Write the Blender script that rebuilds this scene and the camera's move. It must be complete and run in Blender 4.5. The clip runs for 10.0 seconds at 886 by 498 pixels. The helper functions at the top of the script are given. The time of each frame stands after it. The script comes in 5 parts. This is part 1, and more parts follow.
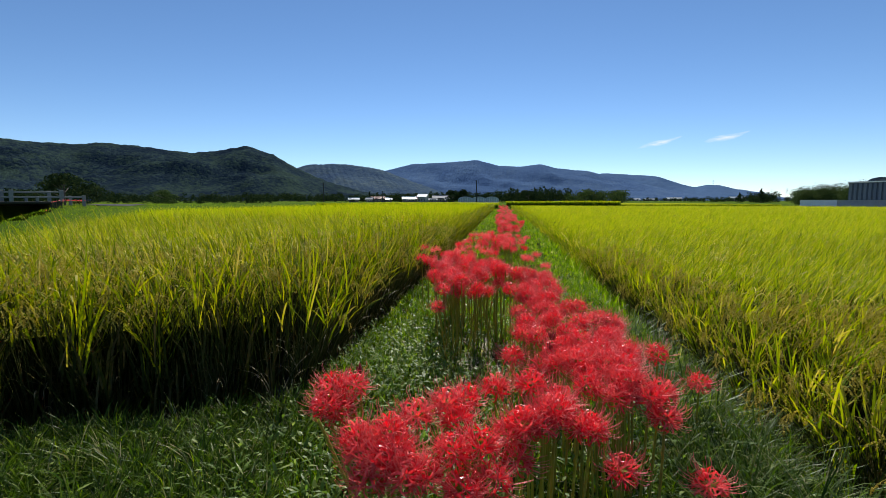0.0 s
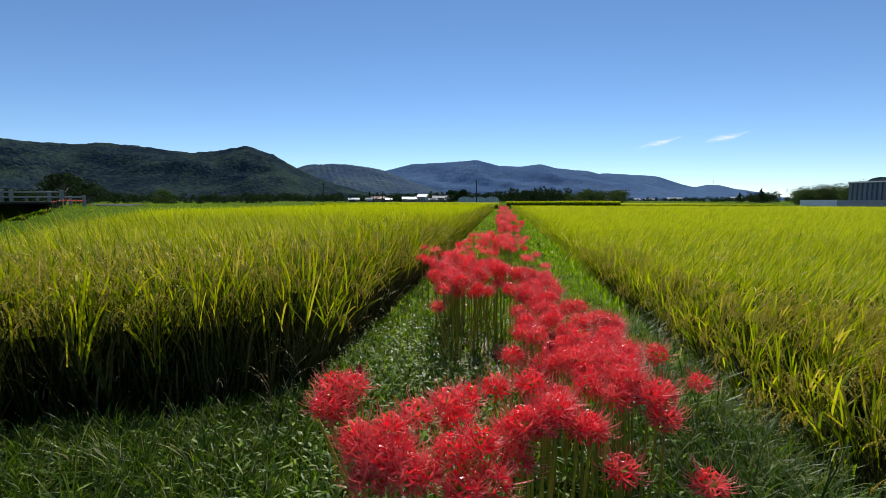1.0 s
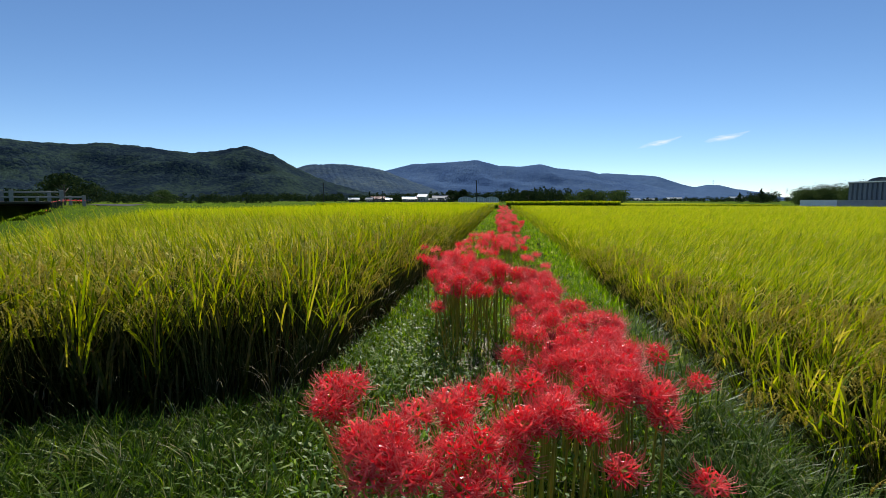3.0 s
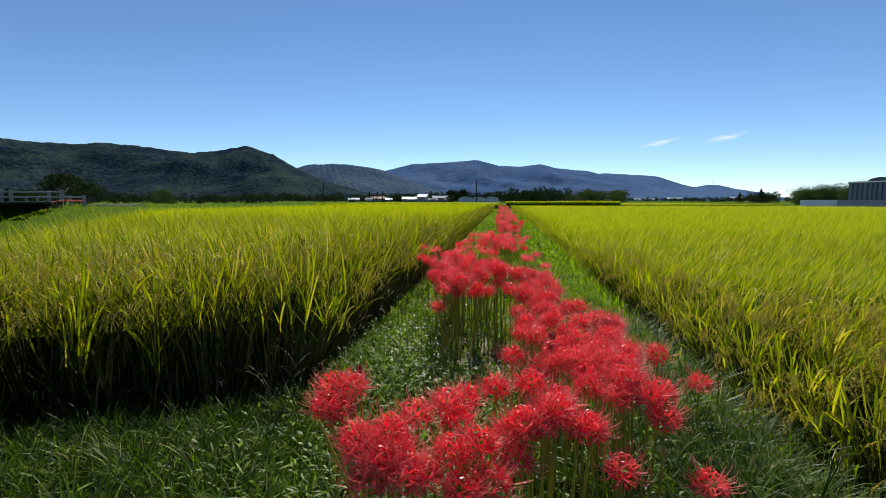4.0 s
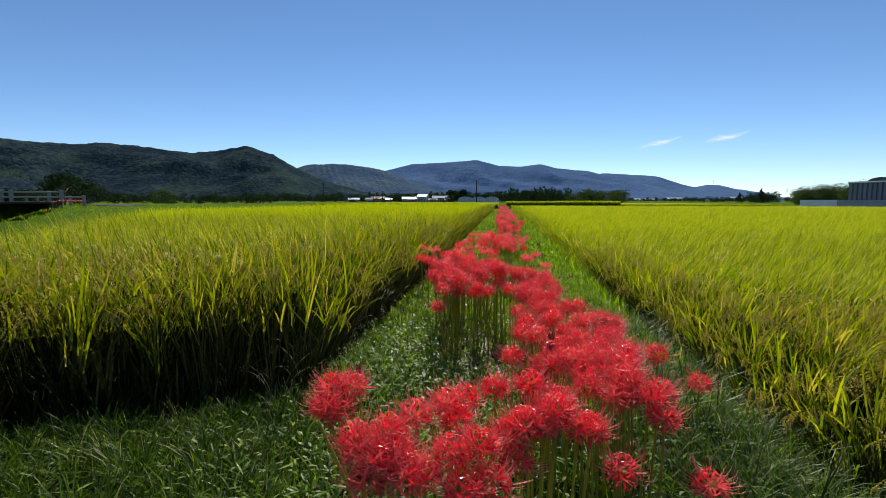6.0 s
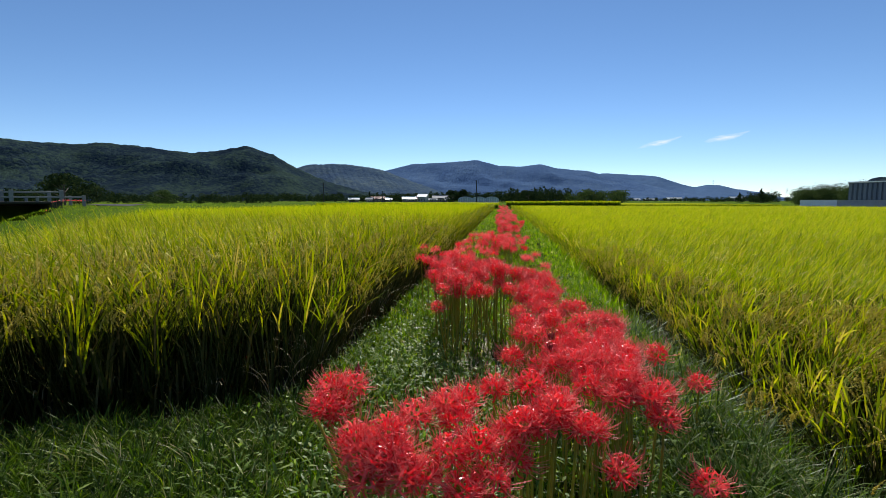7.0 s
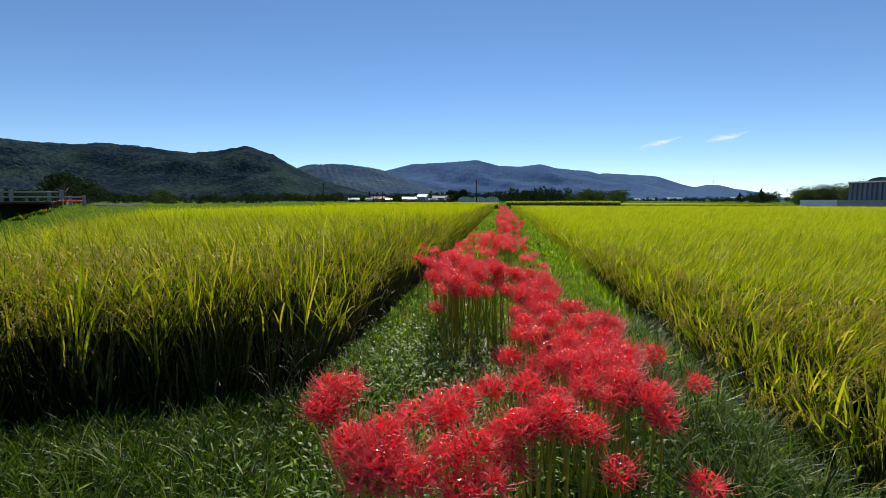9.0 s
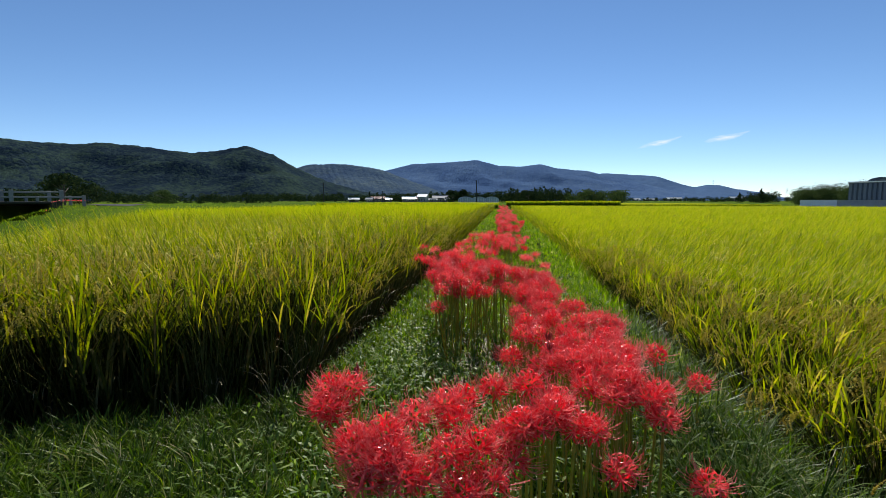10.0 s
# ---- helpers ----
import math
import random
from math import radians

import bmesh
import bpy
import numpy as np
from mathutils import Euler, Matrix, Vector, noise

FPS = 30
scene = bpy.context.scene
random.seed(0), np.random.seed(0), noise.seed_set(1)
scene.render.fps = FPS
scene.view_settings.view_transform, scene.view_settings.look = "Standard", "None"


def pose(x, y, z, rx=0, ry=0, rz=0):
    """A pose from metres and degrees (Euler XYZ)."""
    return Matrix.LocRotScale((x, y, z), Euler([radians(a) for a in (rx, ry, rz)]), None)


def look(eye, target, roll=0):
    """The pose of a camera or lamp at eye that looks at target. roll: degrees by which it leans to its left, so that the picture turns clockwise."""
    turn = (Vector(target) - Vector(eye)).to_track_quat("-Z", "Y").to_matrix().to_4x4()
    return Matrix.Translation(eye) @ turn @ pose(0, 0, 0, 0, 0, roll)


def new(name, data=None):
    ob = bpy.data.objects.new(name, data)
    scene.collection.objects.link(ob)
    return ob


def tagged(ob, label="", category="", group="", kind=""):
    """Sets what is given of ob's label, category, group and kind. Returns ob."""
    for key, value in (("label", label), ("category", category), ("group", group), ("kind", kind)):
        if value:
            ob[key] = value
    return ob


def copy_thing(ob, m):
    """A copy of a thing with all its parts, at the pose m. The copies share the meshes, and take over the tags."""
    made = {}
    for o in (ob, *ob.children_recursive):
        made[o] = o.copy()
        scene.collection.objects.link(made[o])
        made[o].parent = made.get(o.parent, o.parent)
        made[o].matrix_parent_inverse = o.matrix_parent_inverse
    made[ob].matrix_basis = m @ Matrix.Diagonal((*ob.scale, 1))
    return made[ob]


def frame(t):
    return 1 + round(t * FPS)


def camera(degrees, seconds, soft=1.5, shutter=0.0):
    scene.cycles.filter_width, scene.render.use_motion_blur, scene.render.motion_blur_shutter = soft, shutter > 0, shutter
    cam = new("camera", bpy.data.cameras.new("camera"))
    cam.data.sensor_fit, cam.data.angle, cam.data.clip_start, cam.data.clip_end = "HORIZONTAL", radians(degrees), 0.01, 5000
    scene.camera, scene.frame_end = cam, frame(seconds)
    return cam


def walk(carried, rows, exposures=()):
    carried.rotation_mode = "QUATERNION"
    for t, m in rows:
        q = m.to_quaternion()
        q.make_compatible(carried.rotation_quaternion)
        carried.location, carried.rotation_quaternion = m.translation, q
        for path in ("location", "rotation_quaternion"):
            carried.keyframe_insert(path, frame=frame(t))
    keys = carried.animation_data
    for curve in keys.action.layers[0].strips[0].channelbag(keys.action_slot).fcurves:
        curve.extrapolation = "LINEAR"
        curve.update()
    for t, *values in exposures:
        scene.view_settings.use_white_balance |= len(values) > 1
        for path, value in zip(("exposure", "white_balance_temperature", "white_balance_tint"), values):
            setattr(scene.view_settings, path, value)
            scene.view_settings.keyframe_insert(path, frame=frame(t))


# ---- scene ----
# The levee runs along +Y; the camera stands over its near end, turned a little to its left.
cam = camera(84, 10.0, soft=0.5)
walk(cam, [(0, pose(0, 0, 1.05, 84.36, 0, 6.94)), (10, pose(0, 0, 1.05, 84.36, 0, 6.94))])

# ---- world, sun and exposure ----
SUN_AZ, SUN_EL = radians(-2), radians(43)      # azimuth from +Y, positive towards +X
world = bpy.data.worlds.new("sky")
scene.world = world
world.use_nodes = True
wn = world.node_tree
sky = wn.nodes.new("ShaderNodeTexSky")
sky.sky_type = "NISHITA"
sky.sun_disc = False
sky.sun_elevation, sky.sun_rotation = SUN_EL, SUN_AZ
sky.altitude, sky.air_density, sky.dust_density, sky.ozone_density = 2800, 0.9, 0.07, 3.0
wn.nodes["Background"].inputs["Strength"].default_value = 0.099
deep = wn.nodes.new("ShaderNodeHueSaturation")
deep.inputs["Saturation"].default_value, deep.inputs["Hue"].default_value = 1.09, 0.499
wn.links.new(sky.outputs["Color"], deep.inputs["Color"])
wn.links.new(deep.outputs["Color"], wn.nodes["Background"].inputs["Color"])
sun = new("sun", bpy.data.lights.new("sun", "SUN"))
sun.data.energy, sun.data.angle, sun.data.color = 5.0, radians(0.53), (1.0, 0.95, 0.86)
sun.matrix_world = look((0, 0, 30), (-math.sin(SUN_AZ) * math.cos(SUN_EL), -math.cos(SUN_AZ) * math.cos(SUN_EL), 30 - math.sin(SUN_EL)))
scene.view_settings.exposure = 0.31

# ---- materials ----
MATS = {}


def nodes_of(name):
    m = bpy.data.materials.new(name)
    m.use_nodes = True
    MATS[name] = m
    n = m.node_tree
    return m, n, n.nodes["Principled BSDF"], n.nodes["Material Output"]


def ramp_of(n, stops):
    r = n.nodes.new("ShaderNodeValToRGB")
    while len(r.color_ramp.elements) < len(stops):
        r.color_ramp.elements.new(0.5)
    for e, (p, c) in zip(r.color_ramp.elements, stops):
        e.position, e.color = p, (*c, 1)
    return r


def leaf_mat(name, stops, rough=0.45, through_light=0.4, grain=30.0, spec=0.5, per_object=False, glow=1.25):
    """Thin living tissue: colour by piece, fine grain, and light that shines through."""
    m, n, bsdf, out = nodes_of(name)
    geo = n.nodes.new("ShaderNodeNewGeometry")
    r = ramp_of(n, stops)
    tex = n.nodes.new("ShaderNodeTexNoise")
    tex.inputs["Scale"].default_value, tex.inputs["Detail"].default_value = grain, 3
    pos = n.nodes.new("ShaderNodeTexCoord")
    n.links.new(pos.outputs["Object"], tex.inputs["Vector"])
    add = n.nodes.new("ShaderNodeMath")
    add.operation = "MULTIPLY_ADD"
    add.inputs[1].default_value, add.inputs[2].default_value = 0.5, -0.25
    n.links.new(tex.outputs["Fac"], add.inputs[0])
    tot = n.nodes.new("ShaderNodeMath")
    n.links.new(add.outputs[0], tot.inputs[0])
    n.links.new(geo.outputs["Random Per Island"], tot.inputs[1])
    if per_object:
        info = n.nodes.new("ShaderNodeObjectInfo")
        mix2 = n.nodes.new("ShaderNodeMath")
        mix2.operation = "MULTIPLY_ADD"
        mix2.inputs[1].default_value = 0.5
        half = n.nodes.new("ShaderNodeMath")
        half.operation = "MULTIPLY"
        half.inputs[1].default_value = 0.5
        n.links.new(tot.outputs[0], half.inputs[0])
        n.links.new(info.outputs["Random"], mix2.inputs[0])
        n.links.new(half.outputs[0], mix2.inputs[2])
        n.links.new(mix2.outputs[0], r.inputs["Fac"])
    else:
        n.links.new(tot.outputs[0], r.inputs["Fac"])
    n.links.new(r.outputs["Color"], bsdf.inputs["Base Color"])
    bsdf.inputs["Roughness"].default_value = rough
    bsdf.inputs["Specular IOR Level"].default_value = spec
    tr = n.nodes.new("ShaderNodeBsdfTranslucent")
    hs = n.nodes.new("ShaderNodeHueSaturation")
    hs.inputs["Saturation"].default_value, hs.inputs["Value"].default_value = 1.1, glow
    n.links.new(r.outputs["Color"], hs.inputs["Color"])
    n.links.new(hs.outputs["Color"], tr.inputs["Color"])
    mix = n.nodes.new("ShaderNodeMixShader")
    mix.inputs[0].default_value = through_light
    n.links.new(bsdf.outputs[0], mix.inputs[1])
    n.links.new(tr.outputs[0], mix.inputs[2])
    n.links.new(mix.outputs[0], out.inputs["Surface"])
    return m


def solid_mat(name, stops, scale=4.0, fine=60.0, rough=0.8, bump=0.3, depth=0.02, metal=0.0, spec=0.3, stretch=(1, 1, 1)):
    """A dense surface: colour at two scales and relief from the finer one."""
    m, n, bsdf, out = nodes_of(name)
    pos = n.nodes.new("ShaderNodeTexCoord")
    mp = n.nodes.new("ShaderNodeMapping")
    mp.inputs["Scale"].default_value = stretch
    n.links.new(pos.outputs["Object"], mp.inputs["Vector"])
    a, b = n.nodes.new("ShaderNodeTexNoise"), n.nodes.new("ShaderNodeTexNoise")
    a.inputs["Scale"].default_value, b.inputs["Scale"].default_value = scale, fine
    a.inputs["Detail"].default_value, b.inputs["Detail"].default_value = 4, 5
    for t in (a, b):
        n.links.new(mp.outputs[0], t.inputs["Vector"])
    mixf = n.nodes.new("ShaderNodeMix")
    mixf.inputs["Factor"].default_value = 0.45
    n.links.new(a.outputs["Fac"], mixf.inputs["A"])
    n.links.new(b.outputs["Fac"], mixf.inputs["B"])
    r = ramp_of(n, stops)
    n.links.new(mixf.outputs["Result"], r.inputs["Fac"])
    n.links.new(r.outputs["Color"], bsdf.inputs["Base Color"])
    bp = n.nodes.new("ShaderNodeBump")
    bp.inputs["Strength"].default_value, bp.inputs["Distance"].default_value = bump, depth
    n.links.new(b.outputs["Fac"], bp.inputs["Height"])
    n.links.new(bp.outputs[0], bsdf.inputs["Normal"])
    bsdf.inputs["Roughness"].default_value, bsdf.inputs["Metallic"].default_value = rough, metal
    bsdf.inputs["Specular IOR Level"].default_value = spec
    return m


RICE_LEAF = leaf_mat("rice_leaf", [(0.0, (0.09, 0.145, 0.010)), (0.4, (0.21, 0.265, 0.015)), (0.78, (0.33, 0.345, 0.025)), (1.0, (0.42, 0.33, 0.07))], through_light=0.40, rough=0.6, spec=0.06, glow=1.8)
RICE_LEAF_TALL = leaf_mat("rice_leaf_tall", [(0.0, (0.085, 0.13, 0.010)), (0.4, (0.21, 0.245, 0.015)), (0.8, (0.33, 0.32, 0.025)), (1.0, (0.42, 0.32, 0.08))], through_light=0.36, rough=0.6, spec=0.06, glow=1.65)
# Stems and low leaves carry the shade inside the stand in their darker colours.
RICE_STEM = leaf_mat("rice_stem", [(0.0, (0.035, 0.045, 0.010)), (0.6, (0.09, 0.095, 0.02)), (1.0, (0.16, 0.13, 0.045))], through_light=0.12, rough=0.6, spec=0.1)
RICE_LOW_SHADED = leaf_mat("shaded_low_leaf", [(0.0, (0.022, 0.030, 0.006)), (0.6, (0.050, 0.058, 0.010)), (1.0, (0.13, 0.105, 0.04))], through_light=0.12, rough=0.8, spec=0.03)
RICE_GRAIN = leaf_mat("rice_grain", [(0.0, (0.42, 0.36, 0.08)), (0.5, (0.56, 0.48, 0.13)), (1.0, (0.64, 0.56, 0.18))], through_light=0.5, rough=0.6, spec=0.12)
DRY_LEAF = leaf_mat("dry_leaf", [(0.0, (0.22, 0.17, 0.085)), (1.0, (0.42, 0.34, 0.18))], through_light=0.3, rough=0.6)
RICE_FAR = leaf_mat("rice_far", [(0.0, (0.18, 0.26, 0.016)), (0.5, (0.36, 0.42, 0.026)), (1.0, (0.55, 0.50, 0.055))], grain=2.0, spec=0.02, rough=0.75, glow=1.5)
CANOPY = solid_mat("rice_canopy", [(0.2, (0.11, 0.13, 0.010)), (0.5, (0.28, 0.30, 0.020)), (0.8, (0.44, 0.42, 0.038))], scale=1.3, fine=14, rough=0.7, bump=1.0, depth=0.10, spec=0.0)
GRASS = leaf_mat("grass", [(0.0, (0.05, 0.105, 0.008)), (0.5, (0.12, 0.21, 0.014)), (0.9, (0.20, 0.285, 0.027)), (1.0, (0.31, 0.28, 0.12))], rough=0.6, grain=12, spec=0.06, through_light=0.5, glow=2.0)
MEADOW = leaf_mat("meadow_grass", [(0.0, (0.065, 0.125, 0.012)), (0.5, (0.12, 0.20, 0.02)), (1.0, (0.22, 0.27, 0.035))], rough=0.8, grain=3, spec=0.0, through_light=0.5, glow=1.6)
# Darker copy of the grass, with shade put into its colour.
SHADED_GRASS = leaf_mat("shaded_grass", [(0.0, (0.026, 0.055, 0.008)), (0.6, (0.060, 0.110, 0.012)), (0.92, (0.12, 0.17, 0.025)), (1.0, (0.30, 0.28, 0.14))], rough=0.42, grain=12, spec=0.13)
LONG_GRASS = leaf_mat("long_grass", [(0.0, (0.05, 0.12, 0.010)), (0.7, (0.11, 0.21, 0.018)), (1.0, (0.26, 0.30, 0.07))], rough=0.45, grain=12, spec=0.14, through_light=0.45)
WEED = leaf_mat("weed_leaf", [(0.0, (0.055, 0.105, 0.018)), (0.6, (0.115, 0.19, 0.03)), (1.0, (0.23, 0.29, 0.07))], rough=0.45, grain=40, spec=0.22, through_light=0.4, glow=1.7)
PETAL = leaf_mat("lily_petal", [(0.0, (0.75, 0.042, 0.052)), (0.5, (0.83, 0.088, 0.095)), (1.0, (0.91, 0.25, 0.235))], rough=0.36, spec=0.6, through_light=0.5, per_object=True, glow=1.15)
STAMEN = leaf_mat("lily_stamen", [(0.0, (0.84, 0.075, 0.09)), (1.0, (0.95, 0.32, 0.29))], rough=0.45, through_light=0.25, spec=0.3, per_object=True)
BUD = leaf_mat("lily_bud", [(0.0, (0.22, 0.025, 0.025)), (1.0, (0.36, 0.06, 0.045))], rough=0.5, through_light=0.15, per_object=True)
STALK = leaf_mat("lily_stalk", [(0.0, (0.17, 0.19, 0.03)), (0.6, (0.32, 0.31, 0.05)), (1.0, (0.32, 0.20, 0.06))], rough=0.55, through_light=0.35, spec=0.15, per_object=True)
# Paddy mud, its colour lowered for the shade under the rice.
SOIL = solid_mat("soil", [(0.25, (0.018, 0.015, 0.010)), (0.5, (0.035, 0.030, 0.018)), (0.75, (0.07, 0.06, 0.04))], scale=2.0, fine=40, bump=0.8, depth=0.03)
FOREST_TREE = leaf_mat("tree_leaf", [(0.0, (0.014, 0.028, 0.013)), (0.6, (0.030, 0.050, 0.020)), (1.0, (0.06, 0.075, 0.025))], rough=0.8, through_light=0.15, grain=0.5, spec=0.0)
BAMBOO_LEAF = leaf_mat("bamboo_leaf", [(0.0, (0.032, 0.056, 0.018)), (0.6, (0.065, 0.10, 0.033)), (1.0, (0.12, 0.145, 0.055))], rough=0.8, through_light=0.2, grain=0.5, spec=0.0)
BARK = solid_mat("bark", [(0.2, (0.05, 0.04, 0.03)), (0.8, (0.16, 0.13, 0.10))], scale=3, fine=20)
CONCRETE = solid_mat("concrete", [(0.2, (0.30, 0.30, 0.29)), (0.8, (0.48, 0.48, 0.46))], scale=1.5, fine=20, bump=0.2)
WHITE_PAINT = solid_mat("white_paint", [(0.2, (0.70, 0.70, 0.69)), (0.8, (0.82, 0.82, 0.81))], scale=0.8, fine=12, rough=0.6, bump=0.1)
PLASTER = solid_mat("plaster", [(0.2, (0.30, 0.29, 0.27)), (0.8, (0.45, 0.43, 0.40))], scale=0.8, fine=12, rough=0.8, bump=0.1)
ROOF_TILE = solid_mat("roof_tile", [(0.2, (0.20, 0.20, 0.21)), (0.8, (0.38, 0.38, 0.40))], scale=0.6, fine=6, rough=0.7, spec=0.15, bump=0.3)
ROOF_METAL = solid_mat("roof_metal", [(0.2, (0.40, 0.42, 0.44)), (0.8, (0.66, 0.67, 0.68))], scale=0.6, fine=6, rough=0.4, spec=0.5, bump=0.1)
ROOF_RED = solid_mat("roof_red", [(0.2, (0.22, 0.07, 0.05)), (0.8, (0.38, 0.14, 0.10))], scale=0.6, fine=6, rough=0.5)
DARK_GLASS = solid_mat("window_glass", [(0.2, (0.02, 0.025, 0.03)), (0.8, (0.05, 0.06, 0.07))], rough=0.1, spec=0.8, bump=0.0)
SHEET = solid_mat("corrugated_sheet", [(0.2, (0.05, 0.065, 0.09)), (0.8, (0.10, 0.12, 0.155))], scale=0.4, fine=5, rough=0.5, metal=0.0, bump=0.1, stretch=(1, 1, 0.2))
SHEET_PALE = solid_mat("pale_sheet", [(0.2, (0.11, 0.13, 0.17)), (0.8, (0.20, 0.23, 0.28))], scale=0.6, fine=6, rough=0.5, bump=0.1, stretch=(1, 1, 0.15))
# Stone with the shade of the bridge put into its colour.
SHADE_STONE = solid_mat("shade_stone", [(0.2, (0.015, 0.016, 0.014)), (0.8, (0.05, 0.05, 0.042))], scale=1.5, fine=12)
CONCRETE_OLD = solid_mat("weathered_concrete", [(0.2, (0.15, 0.15, 0.15)), (0.8, (0.28, 0.28, 0.275))], scale=1.5, fine=20, bump=0.2)
GLASS_DIM = solid_mat("dim_glazing", [(0.2, (0.22, 0.25, 0.26)), (0.8, (0.48, 0.52, 0.54))], scale=0.5, fine=3, rough=0.3, spec=0.5, bump=0.0)
WALL_DIM = solid_mat("timber_wall", [(0.2, (0.12, 0.09, 0.07)), (0.8, (0.26, 0.21, 0.17))], scale=0.8, fine=12, rough=0.8, bump=0.1)
ASPHALT = solid_mat("asphalt", [(0.2, (0.040, 0.040, 0.042)), (0.8, (0.10, 0.10, 0.10))], scale=2, fine=60, rough=0.95, spec=0.05)
WOOD_POLE = solid_mat("pole_concrete", [(0.2, (0.02, 0.02, 0.02)), (0.8, (0.05, 0.05, 0.05))], scale=2, fine=20)
STEEL = solid_mat("galvanised_steel", [(0.2, (0.35, 0.36, 0.37)), (0.8, (0.50, 0.51, 0.52))], scale=2, fine=20, rough=0.4, metal=0.7)


def forest_mat(name, stops, clump, relief=0.9):
    """Wooded slopes: crowns as cells, with gullies and stands at a larger scale."""
    m, n, bsdf, out = nodes_of(name)
    pos = n.nodes.new("ShaderNodeTexCoord")
    vor = n.nodes.new("ShaderNodeTexVoronoi")
    vor.inputs["Scale"].default_value = 1 / clump
    big = n.nodes.new("ShaderNodeTexNoise")
    big.inputs["Scale"].default_value, big.inputs["Detail"].default_value = 1 / (clump * 14), 6
    for t in (vor, big):
        n.links.new(pos.outputs["Object"], t.inputs["Vector"])
    sep = n.nodes.new("ShaderNodeSeparateColor")
    n.links.new(vor.outputs["Color"], sep.inputs[0])
    mixf = n.nodes.new("ShaderNodeMix")
    mixf.inputs["Factor"].default_value = 0.72
    n.links.new(sep.outputs[0], mixf.inputs["A"])
    n.links.new(big.outputs["Fac"], mixf.inputs["B"])
    r = ramp_of(n, stops)
    n.links.new(mixf.outputs["Result"], r.inputs["Fac"])
    n.links.new(r.outputs["Color"], bsdf.inputs["Base Color"])
    bp = n.nodes.new("ShaderNodeBump")
    bp.invert = True
    bp.inputs["Strength"].default_value, bp.inputs["Distance"].default_value = relief, clump * 0.6
    rag = n.nodes.new("ShaderNodeTexNoise")
    rag.inputs["Scale"].default_value, rag.inputs["Detail"].default_value, rag.inputs["Roughness"].default_value = 0.9 / clump, 6, 0.7
    n.links.new(pos.outputs["Object"], rag.inputs["Vector"])
    both = n.nodes.new("ShaderNodeMath")
    both.operation = "MULTIPLY_ADD"
    both.inputs[1].default_value = 0.35
    n.links.new(vor.outputs["Distance"], both.inputs[0])
    n.links.new(rag.outputs["Fac"], both.inputs[2])
    n.links.new(both.outputs[0], bp.inputs["Height"])
    n.links.new(bp.outputs[0], bsdf.inputs["Normal"])
    bsdf.inputs["Roughness"].default_value = 0.9
    bsdf.inputs["Specular IOR Level"].default_value = 0.0
    return m


# Distance haze is painted into these base colours as blue, paler for farther ranges.
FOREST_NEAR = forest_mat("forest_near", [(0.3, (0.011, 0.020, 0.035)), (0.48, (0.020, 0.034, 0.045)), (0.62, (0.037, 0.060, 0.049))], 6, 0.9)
FOREST_MID_HAZED = forest_mat("forest_mid_hazed", [(0.3, (0.036, 0.062, 0.110)), (0.5, (0.054, 0.086, 0.130)), (0.70, (0.088, 0.122, 0.140))], 11, 0.5)
FOREST_FAR_HAZED = forest_mat("forest_far_hazed", [(0.3, (0.062, 0.110, 0.212)), (0.5, (0.070, 0.122, 0.226)), (0.70, (0.084, 0.138, 0.232))], 14, 0.45)
FOREST_RIM_HAZED = forest_mat("forest_rim_hazed", [(0.3, (0.060, 0.110, 0.205)), (0.5, (0.070, 0.122, 0.220)), (0.72, (0.080, 0.134, 0.228))], 14, 0.12)


def ground_mat():
    """Soil in the paddies, turf elsewhere."""
    m, n, bsdf, out = nodes_of("ground")
    pos = n.nodes.new("ShaderNodeTexCoord")
    a, b = n.nodes.new("ShaderNodeTexNoise"), n.nodes.new("ShaderNodeTexNoise")
    a.inputs["Scale"].default_value, b.inputs["Scale"].default_value = 0.35, 18
    a.inputs["Detail"].default_value = b.inputs["Detail"].default_value = 6
    for t in (a, b):
        n.links.new(pos.outputs["Object"], t.inputs["Vector"])
    mixf = n.nodes.new("ShaderNodeMix")
    mixf.inputs["Factor"].default_value = 0.5
    n.links.new(a.outputs["Fac"], mixf.inputs["A"])
    n.links.new(b.outputs["Fac"], mixf.inputs["B"])
    turf = ramp_of(n, [(0.3, (0.035, 0.055, 0.012)), (0.5, (0.075, 0.125, 0.018)), (0.7, (0.14, 0.18, 0.03))])
    n.links.new(mixf.outputs["Result"], turf.inputs["Fac"])
    n.links.new(turf.outputs["Color"], bsdf.inputs["Base Color"])
    bp = n.nodes.new("ShaderNodeBump")
    bp.inputs["Strength"].default_value, bp.inputs["Distance"].default_value = 0.8, 0.05
    n.links.new(b.outputs["Fac"], bp.inputs["Height"])
    n.links.new(bp.outputs[0], bsdf.inputs["Normal"])
    bsdf.inputs["Roughness"].default_value = 0.9
    bsdf.inputs["Specular IOR Level"].default_value = 0.0
    return m


TURF = ground_mat()
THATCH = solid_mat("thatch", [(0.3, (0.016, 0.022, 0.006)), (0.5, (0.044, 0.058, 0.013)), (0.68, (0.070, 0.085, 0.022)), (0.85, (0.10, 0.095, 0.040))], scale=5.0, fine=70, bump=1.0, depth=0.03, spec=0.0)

# ---- mesh helpers ----
rng = np.random.default_rng(11)


